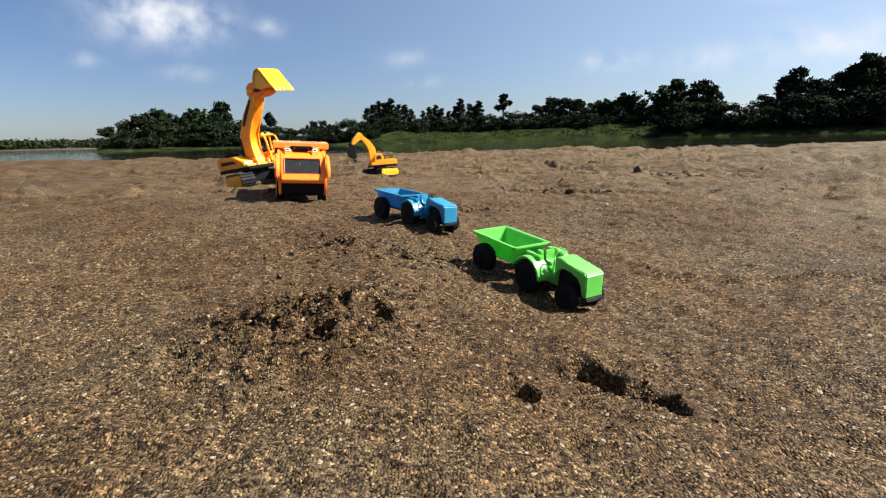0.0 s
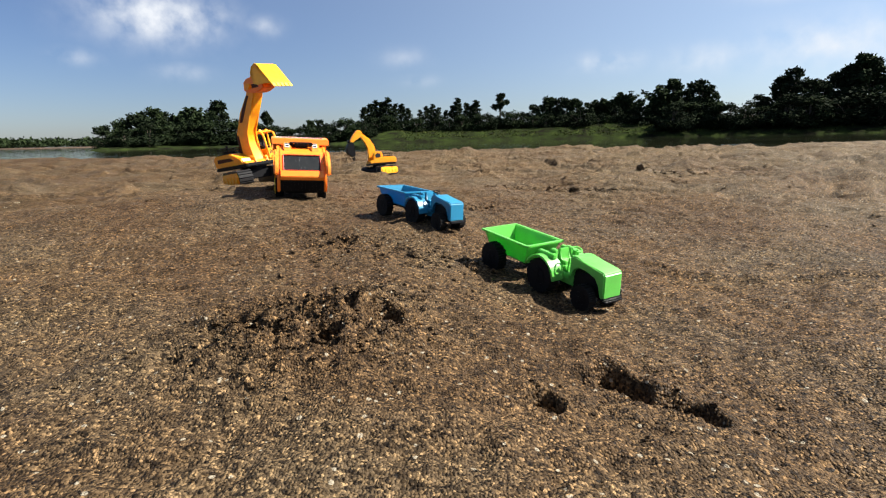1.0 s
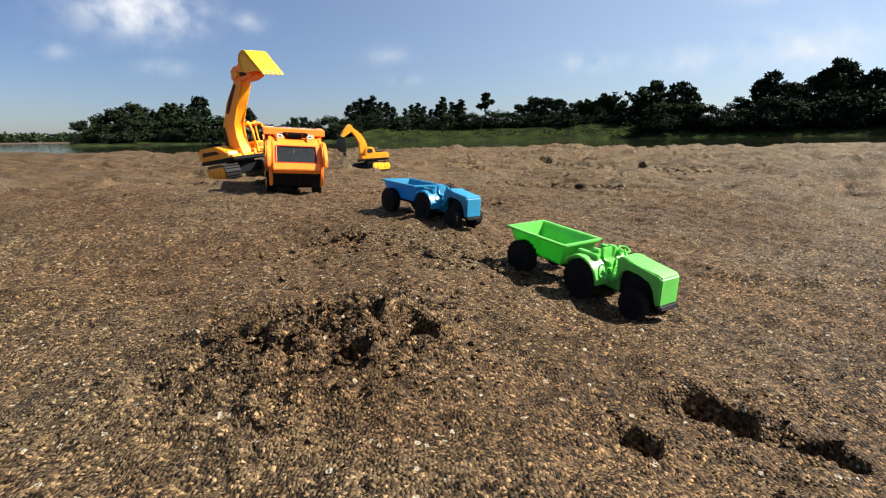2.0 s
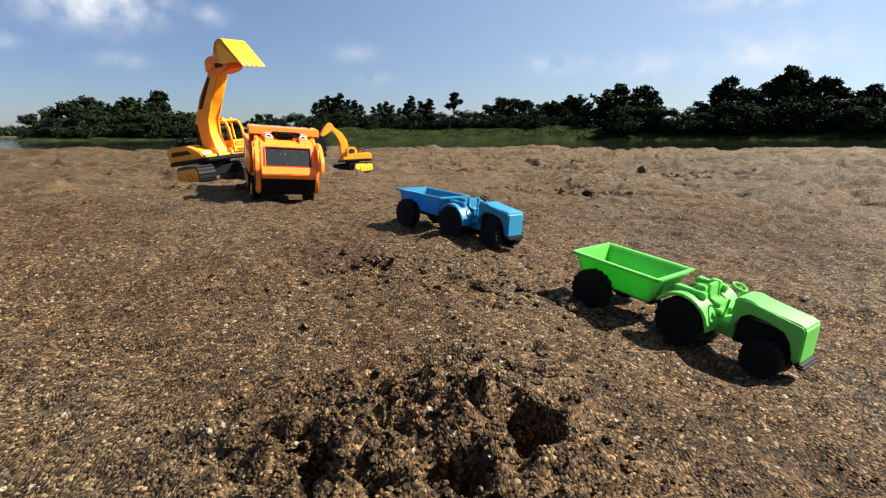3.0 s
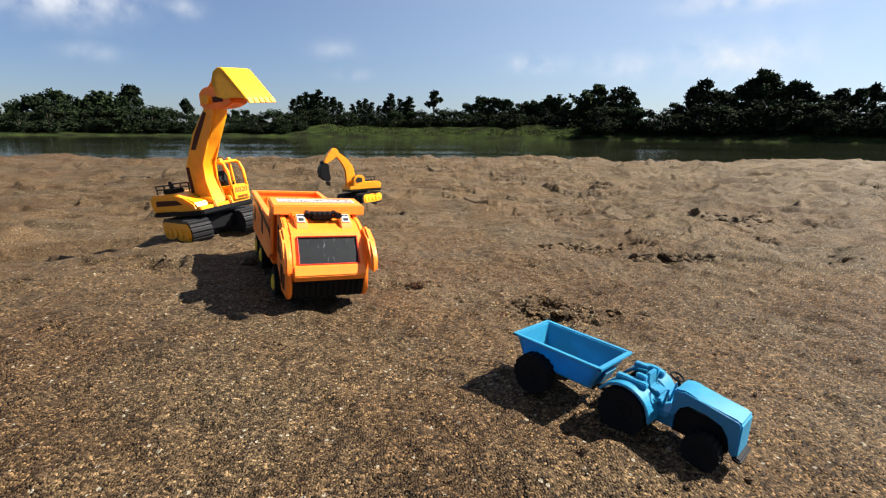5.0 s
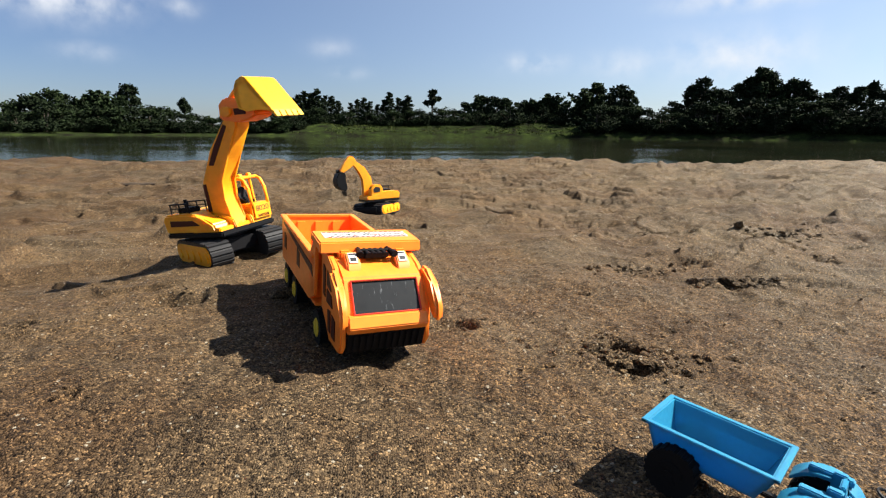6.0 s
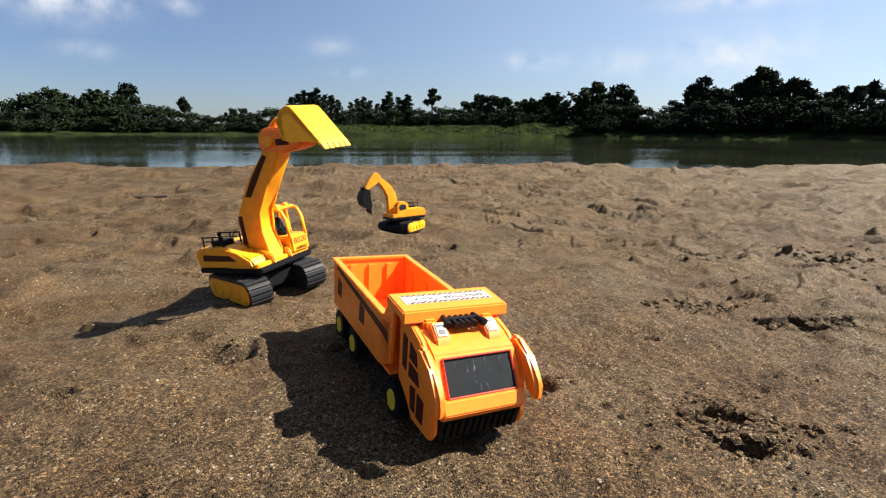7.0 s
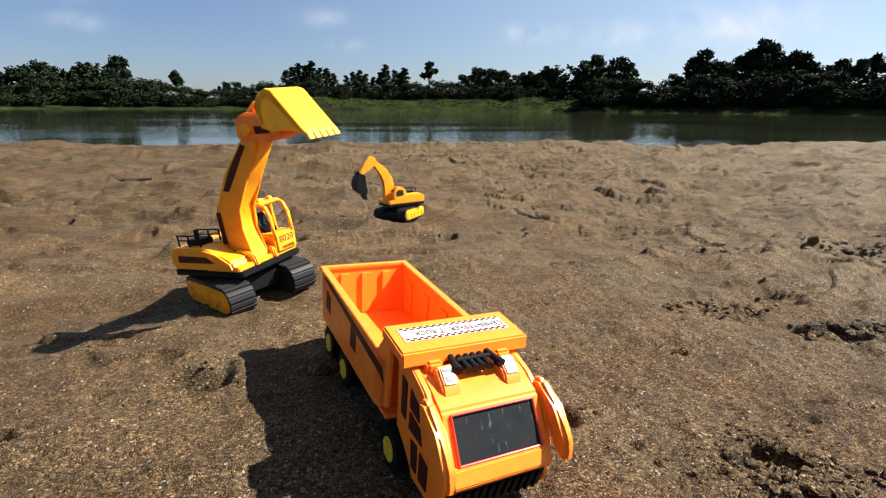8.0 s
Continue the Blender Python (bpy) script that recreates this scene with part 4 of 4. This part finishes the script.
    for s in (-1, 1):
        bu = prism([(bx + x, z) for x, z in ((0.086, 0.359), (0.080, 0.396), (0.090, 0.417), (0.104, 0.424), (0.113, 0.419), (0.156, 0.341), (0.130, 0.350), (0.102, 0.350))], *sorted((yb + s * 0.038, yb + s * 0.0345)), 0.001, bu)
    part("bucket", bu, SUNLIT_YELLOW, boom)
    for i in range(5):
        y = yb - 0.031 + i * 0.0155
        part("tooth", prism([(bx + 0.152, 0.342), (bx + 0.157, 0.344), (bx + 0.1625, 0.330), (bx + 0.160, 0.329)], y - 0.0062, y + 0.0062, 0.0006), SUNLIT_YELLOW, boom)
    return t


excavator(settle(-0.600, 1.510, -52, 0.09, 0.09, half=0.07))


def small_excavator(m, slew):
    t = thing("toy_excavator", m, "small yellow toy excavator with a black bucket lowered", "toy excavator", "toy excavators")
    for s in (-1, 1):
        track(t, s * 0.046, 0.150, 0.046, 0.034, s, YELLOW)
    part("undercarriage", box(-0.045, 0.045, -0.032, 0.032, 0.016, 0.042, 0.002), BLACK, t)
    part("blade", prism([(0.070, 0.006), (0.078, 0.006), (0.082, 0.020), (0.078, 0.034), (0.072, 0.034), (0.074, 0.020)], -0.045, 0.045, 0.001), BLACK, t, "black dozer blade")
    turn = Matrix.Rotation(radians(slew), 4, "Z")

    def piece(name, bm, mat, parent, label=""):
        bmesh.ops.transform(bm, matrix=turn, verts=bm.verts)
        return part(name, bm, mat, parent, label)

    piece("turntable", rod((0, 0, 0.042), (0, 0, 0.054), 0.034, seg=28), BLACK, t)
    piece("skirt", box(-0.078, 0.058, -0.052, 0.052, 0.052, 0.060, 0.002), BLACK, t)
    piece("body", prism([(-0.078, 0.060), (-0.080, 0.082), (-0.070, 0.090), (-0.004, 0.090), (0.010, 0.078), (0.054, 0.074), (0.056, 0.060)], -0.052, 0.052, 0.003), YELLOW, t)
    cb = prism([(-0.012, 0.078), (-0.012, 0.104), (-0.002, 0.118), (0.022, 0.118), (0.036, 0.102), (0.038, 0.074)], 0.014, 0.050, 0.003)
    cab = piece("cab", cb, YELLOW, t)
    piece("side_window", prism([(0.000, 0.090), (0.000, 0.106), (0.018, 0.110), (0.028, 0.100), (0.024, 0.088)], 0.0495, 0.0512, 0.0003), INK, cab, "dark side window")
    piece("front_window", slab([(0.0232, 0.019, 0.1165), (0.0232, 0.045, 0.1165), (0.0362, 0.045, 0.1020), (0.0362, 0.019, 0.1020)], 0.0008, 0), INK, cab, "dark front window")
    rl = box(-0.060, -0.022, -0.034, 0.006, 0.089, 0.096, 0.001)
    for x in (-0.066, -0.020):
        rl = rod((x, -0.030, 0.088), (x, -0.030, 0.108), 0.0015, seg=6, bm=rl)
        rl = rod((x, 0.010, 0.088), (x, 0.010, 0.108), 0.0015, seg=6, bm=rl)
    rl = rod((-0.068, -0.030, 0.107), (-0.018, -0.030, 0.107), 0.0015, seg=6, bm=rl)
    rl = rod((-0.068, 0.010, 0.107), (-0.018, 0.010, 0.107), 0.0015, seg=6, bm=rl)
    piece("engine_rail", rl, BLACK, t, "black engine cover and rail")
    boom = new("boom")
    boom.parent = t
    piece("boom_arm", prism([(0.020, 0.068), (0.012, 0.110), (0.018, 0.150), (0.040, 0.185), (0.066, 0.206), (0.086, 0.214), (0.094, 0.206), (0.078, 0.190), (0.060, 0.168), (0.048, 0.140), (0.050, 0.100), (0.056, 0.068)], -0.020, 0.006, 0.003), YELLOW, boom)
    piece("stick", prism([(0.070, 0.205), (0.080, 0.226), (0.096, 0.232), (0.120, 0.208), (0.140, 0.176), (0.130, 0.166), (0.112, 0.178), (0.090, 0.192)], -0.023, 0.009, 0.003), YELLOW, boom)
    bk = prism([(0.122, 0.166), (0.136, 0.174), (0.150, 0.166), (0.160, 0.142), (0.156, 0.118), (0.140, 0.104), (0.124, 0.100), (0.118, 0.110), (0.122, 0.136)], -0.034, 0.020, 0.002)
    piece("bucket", bk, BLACK, boom, "black toothed bucket")
    for i in range(4):
        y = -0.029 + i * 0.0145
        piece("tooth", prism([(0.124, 0.100), (0.130, 0.096), (0.122, 0.080)], y - 0.004, y + 0.004, 0.0004), BLACK, boom)
    piece("link", rod((0.128, -0.007, 0.176), (0.150, -0.007, 0.176), 0.007, seg=10), BLACK, boom)
    return t


small_excavator(settle(-0.265, 2.32, -122, 0.06, 0.06, half=0.046), -38)


# ---- far bank: trees, grass, shed ----
rng = np.random.RandomState(7)


def leaves_mesh(name, points, size, mat, droop=0.0):
    """Many small leaf sprays, each a bent blade of two quads, set at random turns."""
    k = len(points)
    pts = np.asarray(points)
    a, b = rng.normal(size=(k, 3)), rng.normal(size=(k, 3))
    a[:, 2] = a[:, 2] * 0.7 - droop
    a /= np.linalg.norm(a, axis=1)[:, None]
    b -= a * (a * b).sum(1)[:, None]
    b /= np.linalg.norm(b, axis=1)[:, None]
    c = np.cross(a, b)
    s = (size * rng.uniform(0.6, 1.35, k))[:, None]
    v = np.stack([pts - b * s * 0.18, pts + b * s * 0.18, pts + a * s * 0.55 + b * s * 0.30 + c * s * 0.10, pts + a * s * 0.55 - b * s * 0.30 + c * s * 0.10,
                  pts + a * s * 1.0 + b * s * 0.06 - c * s * 0.06, pts + a * s * 1.0 - b * s * 0.06 - c * s * 0.06], 1).reshape(-1, 3)
    base = np.arange(k)[:, None] * 6
    f = np.concatenate([base + np.array([[0, 1, 2, 3]]), base + np.array([[3, 2, 4, 5]])])
    return from_arrays(name, v, f, [mat])


def tree(kind, seed):
    """A tree eight metres high: tapered trunk with limbs, and a crown of leaf sprays round the limb ends."""
    global rng
    rng = np.random.RandomState(seed)
    t = thing("tree", Matrix.Identity(4), {"round": "dense dark green broadleaf tree on the river bank", "tall": "tall slender dark tree with an open crown on the bank",
              "plume": "bamboo clump with arching feathery tips on the bank", "pointed": "narrow pointed dark green tree on the bank", "shrub": "low dense dark green shrub on the bank"}[kind], "tree", "trees on the far bank")
    wood, pts = bmesh.new(), []

    def blob(c, r, k, squash=0.8):
        d = rng.normal(size=(k, 3))
        d /= np.linalg.norm(d, axis=1)[:, None]
        rr = r * rng.uniform(0.35, 1.0, k)[:, None] ** 0.6
        pts.extend(np.asarray(c) + d * rr * np.array([1, 1, squash]))

    if kind == "plume":
        for i in range(16):
            a, lean, H = rng.uniform(0, 6.28), rng.uniform(0.5, 2.6), rng.uniform(5.5, 8.0)
            line = [(0.5 * math.cos(a) + lean * math.cos(a) * s ** 2.2, 0.5 * math.sin(a) + lean * math.sin(a) * s ** 2.2, H * s - 1.3 * max(0, s - 0.75) * lean) for s in np.linspace(0, 1, 7)]
            wood = tube(line, [0.07, 0.06, 0.06, 0.05, 0.04, 0.03, 0.015], 5, wood)
            for s in np.linspace(0.18, 1.0, 16):
                j = min(int(s * 6), 5)
                f = s * 6 - j
                p = np.array(line[j]) * (1 - f) + np.array(line[j + 1]) * f
                blob(p, 0.75 - 0.45 * s, 9, 0.8)
        size, mat, droop = 0.62, LEAF_B, 0.5
    elif kind == "pointed":
        lean = rng.uniform(-0.2, 0.2)
        wood = tube([(0, 0, -0.3), (lean * 0.5, 0, 4), (lean, 0.1, 7.9)], [0.2, 0.12, 0.02], 7, wood)
        for i in range(42):
            z = 1.6 + 6.2 * (i / 42) + rng.uniform(-0.15, 0.15)
            r = 1.15 * (1 - (z / 8.4) ** 2.2) * rng.uniform(0.55, 1.15) + 0.1
            a = rng.uniform(0, 6.28)
            e = (lean * z / 8 + r * 0.8 * math.cos(a), r * 0.8 * math.sin(a), z)
            wood = tube([(lean * z / 8, 0, z - 0.25), e], [0.045, 0.012], 4, wood)
            blob(e, 0.5 * r + 0.12, 22, 0.9)
        size, mat, droop = 0.42, LEAF_A, -0.2
    else:
        if kind == "round":
            trunk_h, n_limb, spread, r_c, k = 1.7, 15, 2.9, 1.25, 120
        elif kind == "tall":
            trunk_h, n_limb, spread, r_c, k = 3.9, 12, 1.7, 0.8, 80
        else:
            trunk_h, n_limb, spread, r_c, k = 0.6, 12, 3.1, 1.5, 85
        bend = rng.uniform(-0.35, 0.35, 2)
        top = (bend[0], bend[1], trunk_h)
        wood = tube([(0, 0, -0.4), (bend[0] * 0.4, bend[1] * 0.4, trunk_h * 0.5), top], [0.26, 0.2, 0.15], 8, wood)
        for i in range(n_limb):
            a = 2 * math.pi * (i + rng.uniform(-0.4, 0.4)) / n_limb * 2.4
            u = rng.uniform(0.1, 1.0)
            hgt = trunk_h + (8.0 - r_c * 0.75 - trunk_h) * (u if i else 1.0)
            w = spread * math.sin(math.pi * min(0.95, 0.25 + 0.62 * u)) * rng.uniform(0.35, 1.0) if i else 0.3
            e = (top[0] + w * math.cos(a), top[1] + w * math.sin(a), hgt)
            m_ = (top[0] + w * 0.45 * math.cos(a), top[1] + w * 0.45 * math.sin(a), trunk_h + (hgt - trunk_h) * 0.6)
            wood = tube([top, m_, e], [0.11, 0.07, 0.02], 5, wood)
            for _ in range(3):
                o = rng.normal(size=3) * r_c * 0.42
                blob((e[0] + o[0], e[1] + o[1], e[2] + o[2] * 0.7), r_c * rng.uniform(0.45, 0.8), k // 2, 0.75)
        if kind != "tall":
            for _ in range(16):
                a, rr = rng.uniform(0, 6.28), rng.uniform(0.3, 1.0) * spread * 0.8
                blob((rr * math.cos(a), rr * math.sin(a), rng.uniform(0.5, trunk_h + 1.2)), r_c * 0.8, k // 2, 0.9)
        size, mat, droop = 0.44, (LEAF_A if seed % 2 else LEAF_B), 0.1
    part("trunk", wood, BARK, t)
    crown = new("crown", leaves_mesh("crown", pts, size, mat, droop))
    crown.parent = t
    return t


def shore_range(az):
    """Distance to the far waterline along an azimuth."""
    s, c = math.sin(radians(az)), math.cos(radians(az))
    ds = np.arange(40, 400, 0.5)
    past = ds * c >= shore(ds * s)
    return float(ds[np.argmax(past)]) if past.any() else 400.0


# azimuth in degrees, elevation of the top in degrees, by kind of tree
ROUND = [(-33.3, 1.7), (-32.2, 2.0), (-31.2, 2.4), (-30.1, 3.0), (-29.2, 3.3), (-28.3, 3.0), (-27.6, 2.5), (-14.4, 2.3), (-13.3, 2.4), (9.9, 3.5), (11.4, 4.2),
         (12.2, 4.1), (13.1, 4.1), (14.2, 3.9), (15.6, 3.5), (26.2, 5.2), (27.0, 4.5), (31.4, 3.5), (32.4, 3.6), (35.0, 4.6), (36.0, 4.1), (36.8, 5.0), (39.6, 5.7), (42.8, 3.9),
         (45.2, 3.6), (46.5, 3.2), (25.1, 4.4), (48.2, 4.2), (50.5, 3.8)]
PLUME = [(-26.7, 2.8), (-25.7, 3.5), (-24.9, 2.9), (16.8, 3.8), (17.9, 4.1), (19.4, 4.5), (20.3, 3.7), (21.8, 3.3), (22.8, 5.0)]
TALL = [(-23.1, 4.4), (-24.0, 3.3), (-18.7, 3.2), (6.2, 4.8), (23.8, 5.4), (33.0, 4.9), (33.8, 5.7), (38.6, 6.3), (37.7, 5.4), (40.8, 4.8), (41.1, 5.2), (41.9, 4.9), (44.4, 4.4),
        (45.9, 4.3), (46.9, 4.6), (44.0, 3.9), (49.5, 4.9)]
POINTED = [(-8.7, 3.6), (-7.9, 3.9), (-7.3, 4.3), (-6.1, 4.6), (-5.2, 3.9), (-4.5, 3.9), (-3.7, 3.4), (-2.5, 3.2), (-1.8, 3.6), (-1.1, 3.8), (-0.4, 3.4), (1.1, 3.6), (1.7, 4.4),
           (2.6, 3.8), (3.7, 4.1), (-6.7, 4.1), (0.4, 3.1), (3.2, 3.6)]
SHRUB = [(-22.0, 2.1), (-20.9, 2.4), (-19.9, 1.8), (-17.6, 1.6), (-16.6, 1.6), (-15.5, 1.6), (-11.4, 2.1), (-10.5, 2.5), (-12.3, 1.9), (4.5, 2.6), (7.9, 2.7), (8.8, 2.7), (15.0, 3.2), (28.3, 2.9),
         (29.1, 2.8), (30.4, 3.0), (43.4, 3.5), (5.3, 2.2), (7.1, 2.3), (-9.5, 2.1), (-21.4, 1.8), (-26.2, 2.0), (-24.4, 2.0), (18.6, 2.9), (21.0, 2.9), (24.4, 3.2), (33.4, 3.4), (38.0, 3.6), (41.3, 3.5),
         (44.7, 3.3), (47.5, 3.2), (-3.0, 2.4), (-0.9, 2.4), (2.2, 2.4), (-5.8, 2.5), (-7.6, 2.5)]
pick = random.Random(3)
# undergrowth closes the line of trees to about two thirds of its height
tops = sorted(ROUND + PLUME + TALL + POINTED)
FILL, az = [], -33.2
while az < 51:
    close = [e for a, e in tops if abs(a - az) < 1.5] or [2.2]
    FILL.append((az, (0.46 + 0.22 * pick.random()) * sum(close) / len(close)))
    az += 0.5 + 0.35 * pick.random()
for kind, rows, seeds in (("round", ROUND, (1, 2, 3)), ("plume", PLUME, (5, 6)), ("tall", TALL, (11, 12, 13)), ("pointed", POINTED, (21, 22, 23)), ("shrub", SHRUB + FILL, (31, 32, 33))):
    models = [tree(kind, s) for s in seeds]
    for i, (az, el) in enumerate(rows):
        back = (13, 19)
        if kind == "shrub":
            back = (1.5, 7) if az < -8 or az > 24 else (10, 15)
        r = shore_range(az) + pick.uniform(*back)
        x, y = r * math.sin(radians(az)), r * math.cos(radians(az))
        z = float(ground_height(np.array([x]), np.array([y]))[0])
        el = el + (0.3 if az < -24 else 0.0)
        size = (0.2 + r * math.tan(radians(el)) - z) / 8.0
        wide = size * {"round": 1.0, "plume": 1.15, "tall": 0.95, "pointed": 1.35, "shrub": 1.6}[kind]
        j = i % len(models)
        m = Matrix.LocRotScale((x, y, z - 0.05), Euler((0, 0, pick.uniform(0, 6.28))), (wide, wide, size))
        if i + len(models) < len(rows):
            copy_thing(models[j], m)
        else:
            models[j].matrix_basis = m

# grass tufts and weeds along the bank
rng = np.random.RandomState(99)
az_, d_ = rng.uniform(-33, 52, 3200), rng.uniform(-0.3, 15, 3200)
xs = 98 * np.tan(np.radians(az_))
ys = shore(xs) + d_
keep = (fbm(xs, ys, 5.0, 63, 2) > -0.25) & (step(-12, -6, az_) * (1 - 0.8 * step(22, 27, az_)) > rng.uniform(0.02, 0.9, 3200))
tx, ty = np.repeat(xs[keep], 6), np.repeat(ys[keep], 6)
tx, ty = tx + rng.normal(size=len(tx)) * 0.25, ty + rng.normal(size=len(ty)) * 0.25
tuft_pts = np.stack([tx, ty, ground_height(tx, ty) - 0.02], -1)
tufts = new("bank_grass", leaves_mesh("bank_grass", tuft_pts, 0.24, GRASS, -1.6))
tagged(tufts, "rough green grass and weeds covering the far bank", "grass", kind="stuff")

# far woods beyond the open reach of the river
wood_pts = []
for i in range(260):
    az = rng.uniform(-50, -31.5)
    r = rng.uniform(640, 700)
    x, y, hgt = r * math.sin(radians(az)), r * math.cos(radians(az)), rng.uniform(4, 9)
    d = rng.normal(size=(45, 3))
    d /= np.linalg.norm(d, axis=1)[:, None]
    wood_pts.extend(np.array([x, y, hgt * 0.55 + 1.2]) + d * np.array([5, 5, hgt * 0.45]))
woods = new("far_woods", leaves_mesh("far_woods", wood_pts, 2.6, LEAF_B, 0.0))
tagged(woods, "low dark line of distant woods across the river", "woods", kind="stuff")

# low white shed seen between the trunks
sr = shore_range(2.6) + 34
shed = thing("shed", Matrix.Translation((sr * math.sin(radians(2.6)), sr * math.cos(radians(2.6)), 2.6)) @ Matrix.Rotation(radians(-3), 4, "Z"), "long low white shed behind the bank trees", "shed")
PAINT = plastic("white_wall", (0.75, 0.75, 0.72), 0.8, 0.3)
part("wall", box(-3.2, 3.2, -1.2, 1.2, -0.2, 1.5, 0.02), PAINT, shed)
part("roof", prism([(-3.5, 1.5), (-3.5, 1.6), (3.5, 1.75), (3.5, 1.65)], -1.5, 1.5, 0.01), GREY, shed)

# ---- small things on the sand and in the water ----
def stick_thing(a, b, r, label, name="driftwood_stick"):
    pts = [Vector(a).lerp(Vector(b), s) + Vector((0, 0, 0.15 * r * math.sin(9 * s))) for s in np.linspace(0, 1, 6)]
    ob = part(name, tube(pts, [r * 0.7, r, r * 1.05, r * 0.9, r * 0.8, r * 0.5], 8), WOOD)
    return tagged(ob, label, "stick")


def lying(x, y, dx, dy, r):
    """Ends of a stick that rests on the highest sand under it."""
    top = max(ground_z(x + dx * s, y + dy * s) for s in np.linspace(0, 1, 9))
    return (x, y, top + r * 0.5), (x + dx, y + dy, top + r * 0.7)


stick_thing(*lying(-1.60, 3.21, 0.15, 0.02, 0.013), 0.013, "short weathered brown stick lying on the sand")
stake = stick_thing((-3.35, 7.15, WATER_Z - 0.3), (-3.33, 7.15, WATER_Z + 0.33), 0.012, "thin pale stake standing in the shallow water", "water_stake")

# loose crumbs of sand
cl_rng = np.random.RandomState(5)
phi = (1 + 5 ** 0.5) / 2
ico = np.array([(-1, phi, 0), (1, phi, 0), (-1, -phi, 0), (1, -phi, 0), (0, -1, phi), (0, 1, phi), (0, -1, -phi), (0, 1, -phi), (phi, 0, -1), (phi, 0, 1), (-phi, 0, -1), (-phi, 0, 1)]) / 1.9
icof = np.array([(0, 11, 5), (0, 5, 1), (0, 1, 7), (0, 7, 10), (0, 10, 11), (1, 5, 9), (5, 11, 4), (11, 10, 2), (10, 7, 6), (7, 1, 8), (3, 9, 4), (3, 4, 2), (3, 2, 6), (3, 6, 8), (3, 8, 9), (4, 9, 5), (2, 4, 11), (6, 2, 10), (8, 6, 7), (9, 8, 1)])
cx_, cy_, cr_ = [], [], []
for px, py, sx, sy, count, r in [(-0.065, 0.140, 0.062, 0.042, 2600, 0.0010), (0.035, 0.245, 0.06, 0.05, 220, 0.0013), (0.05, 0.90, 0.05, 0.04, 220, 0.0016), (0.08, 0.97, 0.04, 0.03, 160, 0.0022), (-0.56, 1.15, 0.045, 0.035, 140, 0.0018),
                                 (0.456, 1.235, 0.05, 0.025, 110, 0.0028), (0.363, 1.36, 0.03, 0.02, 60, 0.003), (0.6, 1.82, 0.06, 0.03, 60, 0.004), (0.95, 1.68, 0.12, 0.05, 100, 0.004), (1.38, 2.4, 0.09, 0.03, 60, 0.005), (-0.065, 0.140, 0.055, 0.038, 260, 0.0025), (0.47, 1.25, 0.05, 0.018, 90, 0.006), (0.30, 1.385, 0.05, 0.012, 60, 0.005), (0.07, 0.925, 0.045, 0.030, 120, 0.0045), (0.90, 1.66, 0.07, 0.02, 60, 0.007), (1.40, 2.41, 0.09, 0.025, 60, 0.009), (-0.02, 0.43, 0.10, 0.05, 320, 0.0021), (0.06, 0.40, 0.03, 0.02, 60, 0.0032), (-0.09, 0.46, 0.025, 0.02, 50, 0.0032), (0.1, 0.9, 0.5, 0.5, 500, 0.0013),
                                 (-0.3, 0.7, 0.3, 0.3, 400, 0.0012), (-0.165, 1.045, 0.05, 0.03, 60, 0.002), (0.205, 0.07, 0.05, 0.05, 160, 0.0014), (0.065, 0.905, 0.030, 0.008, 60, 0.0045), (0.47, 1.245, 0.045, 0.012, 60, 0.005), (0.375, 1.372, 0.022, 0.01, 30, 0.0055), (-0.432, 1.17, 0.010, 0.008, 16, 0.006), (0.4, 1.6, 1.0, 0.8, 300, 0.0018)]:
    cx_.append(cl_rng.normal(px, sx, count))
    cy_.append(cl_rng.normal(py, sy, count))
    cr_.append(r * np.exp(cl_rng.normal(0, 0.45, count)))
for dx_, dy_, sx, sy, turn, depth in DENTS:
    count = int(cl_rng.uniform(4, 14))
    cx_.append(cl_rng.normal(dx_ + 0.25 * sx, sx * 0.8, count))
    cy_.append(cl_rng.normal(dy_ + 0.5 * sy, sy * 0.9, count))
    cr_.append(0.16 * depth * np.exp(cl_rng.normal(0, 0.5, count)))
cx_, cy_, cr_ = np.concatenate(cx_), np.concatenate(cy_), np.concatenate(cr_)
keep = cy_ > -0.2
cx_, cy_, cr_ = cx_[keep], cy_[keep], cr_[keep]
cz_ = ground_height(cx_, cy_) + cr_ * 0.15
count = len(cx_)
cv = ico[None] * (cr_[:, None, None] * cl_rng.uniform(0.6, 1.25, (count, 12, 1))) * np.array([1, 1, 0.7]) + np.stack([cx_, cy_, cz_], -1)[:, None, :]
cf = icof[None] + (np.arange(count) * 12)[:, None, None]
crumbs = new("sand_crumbs", from_arrays("sand_crumbs", cv.reshape(-1, 3), cf.reshape(-1, 3), [SAND], None, False))
tagged(crumbs, "loose brown crumbs and clods of damp sand", "sand", kind="stuff")
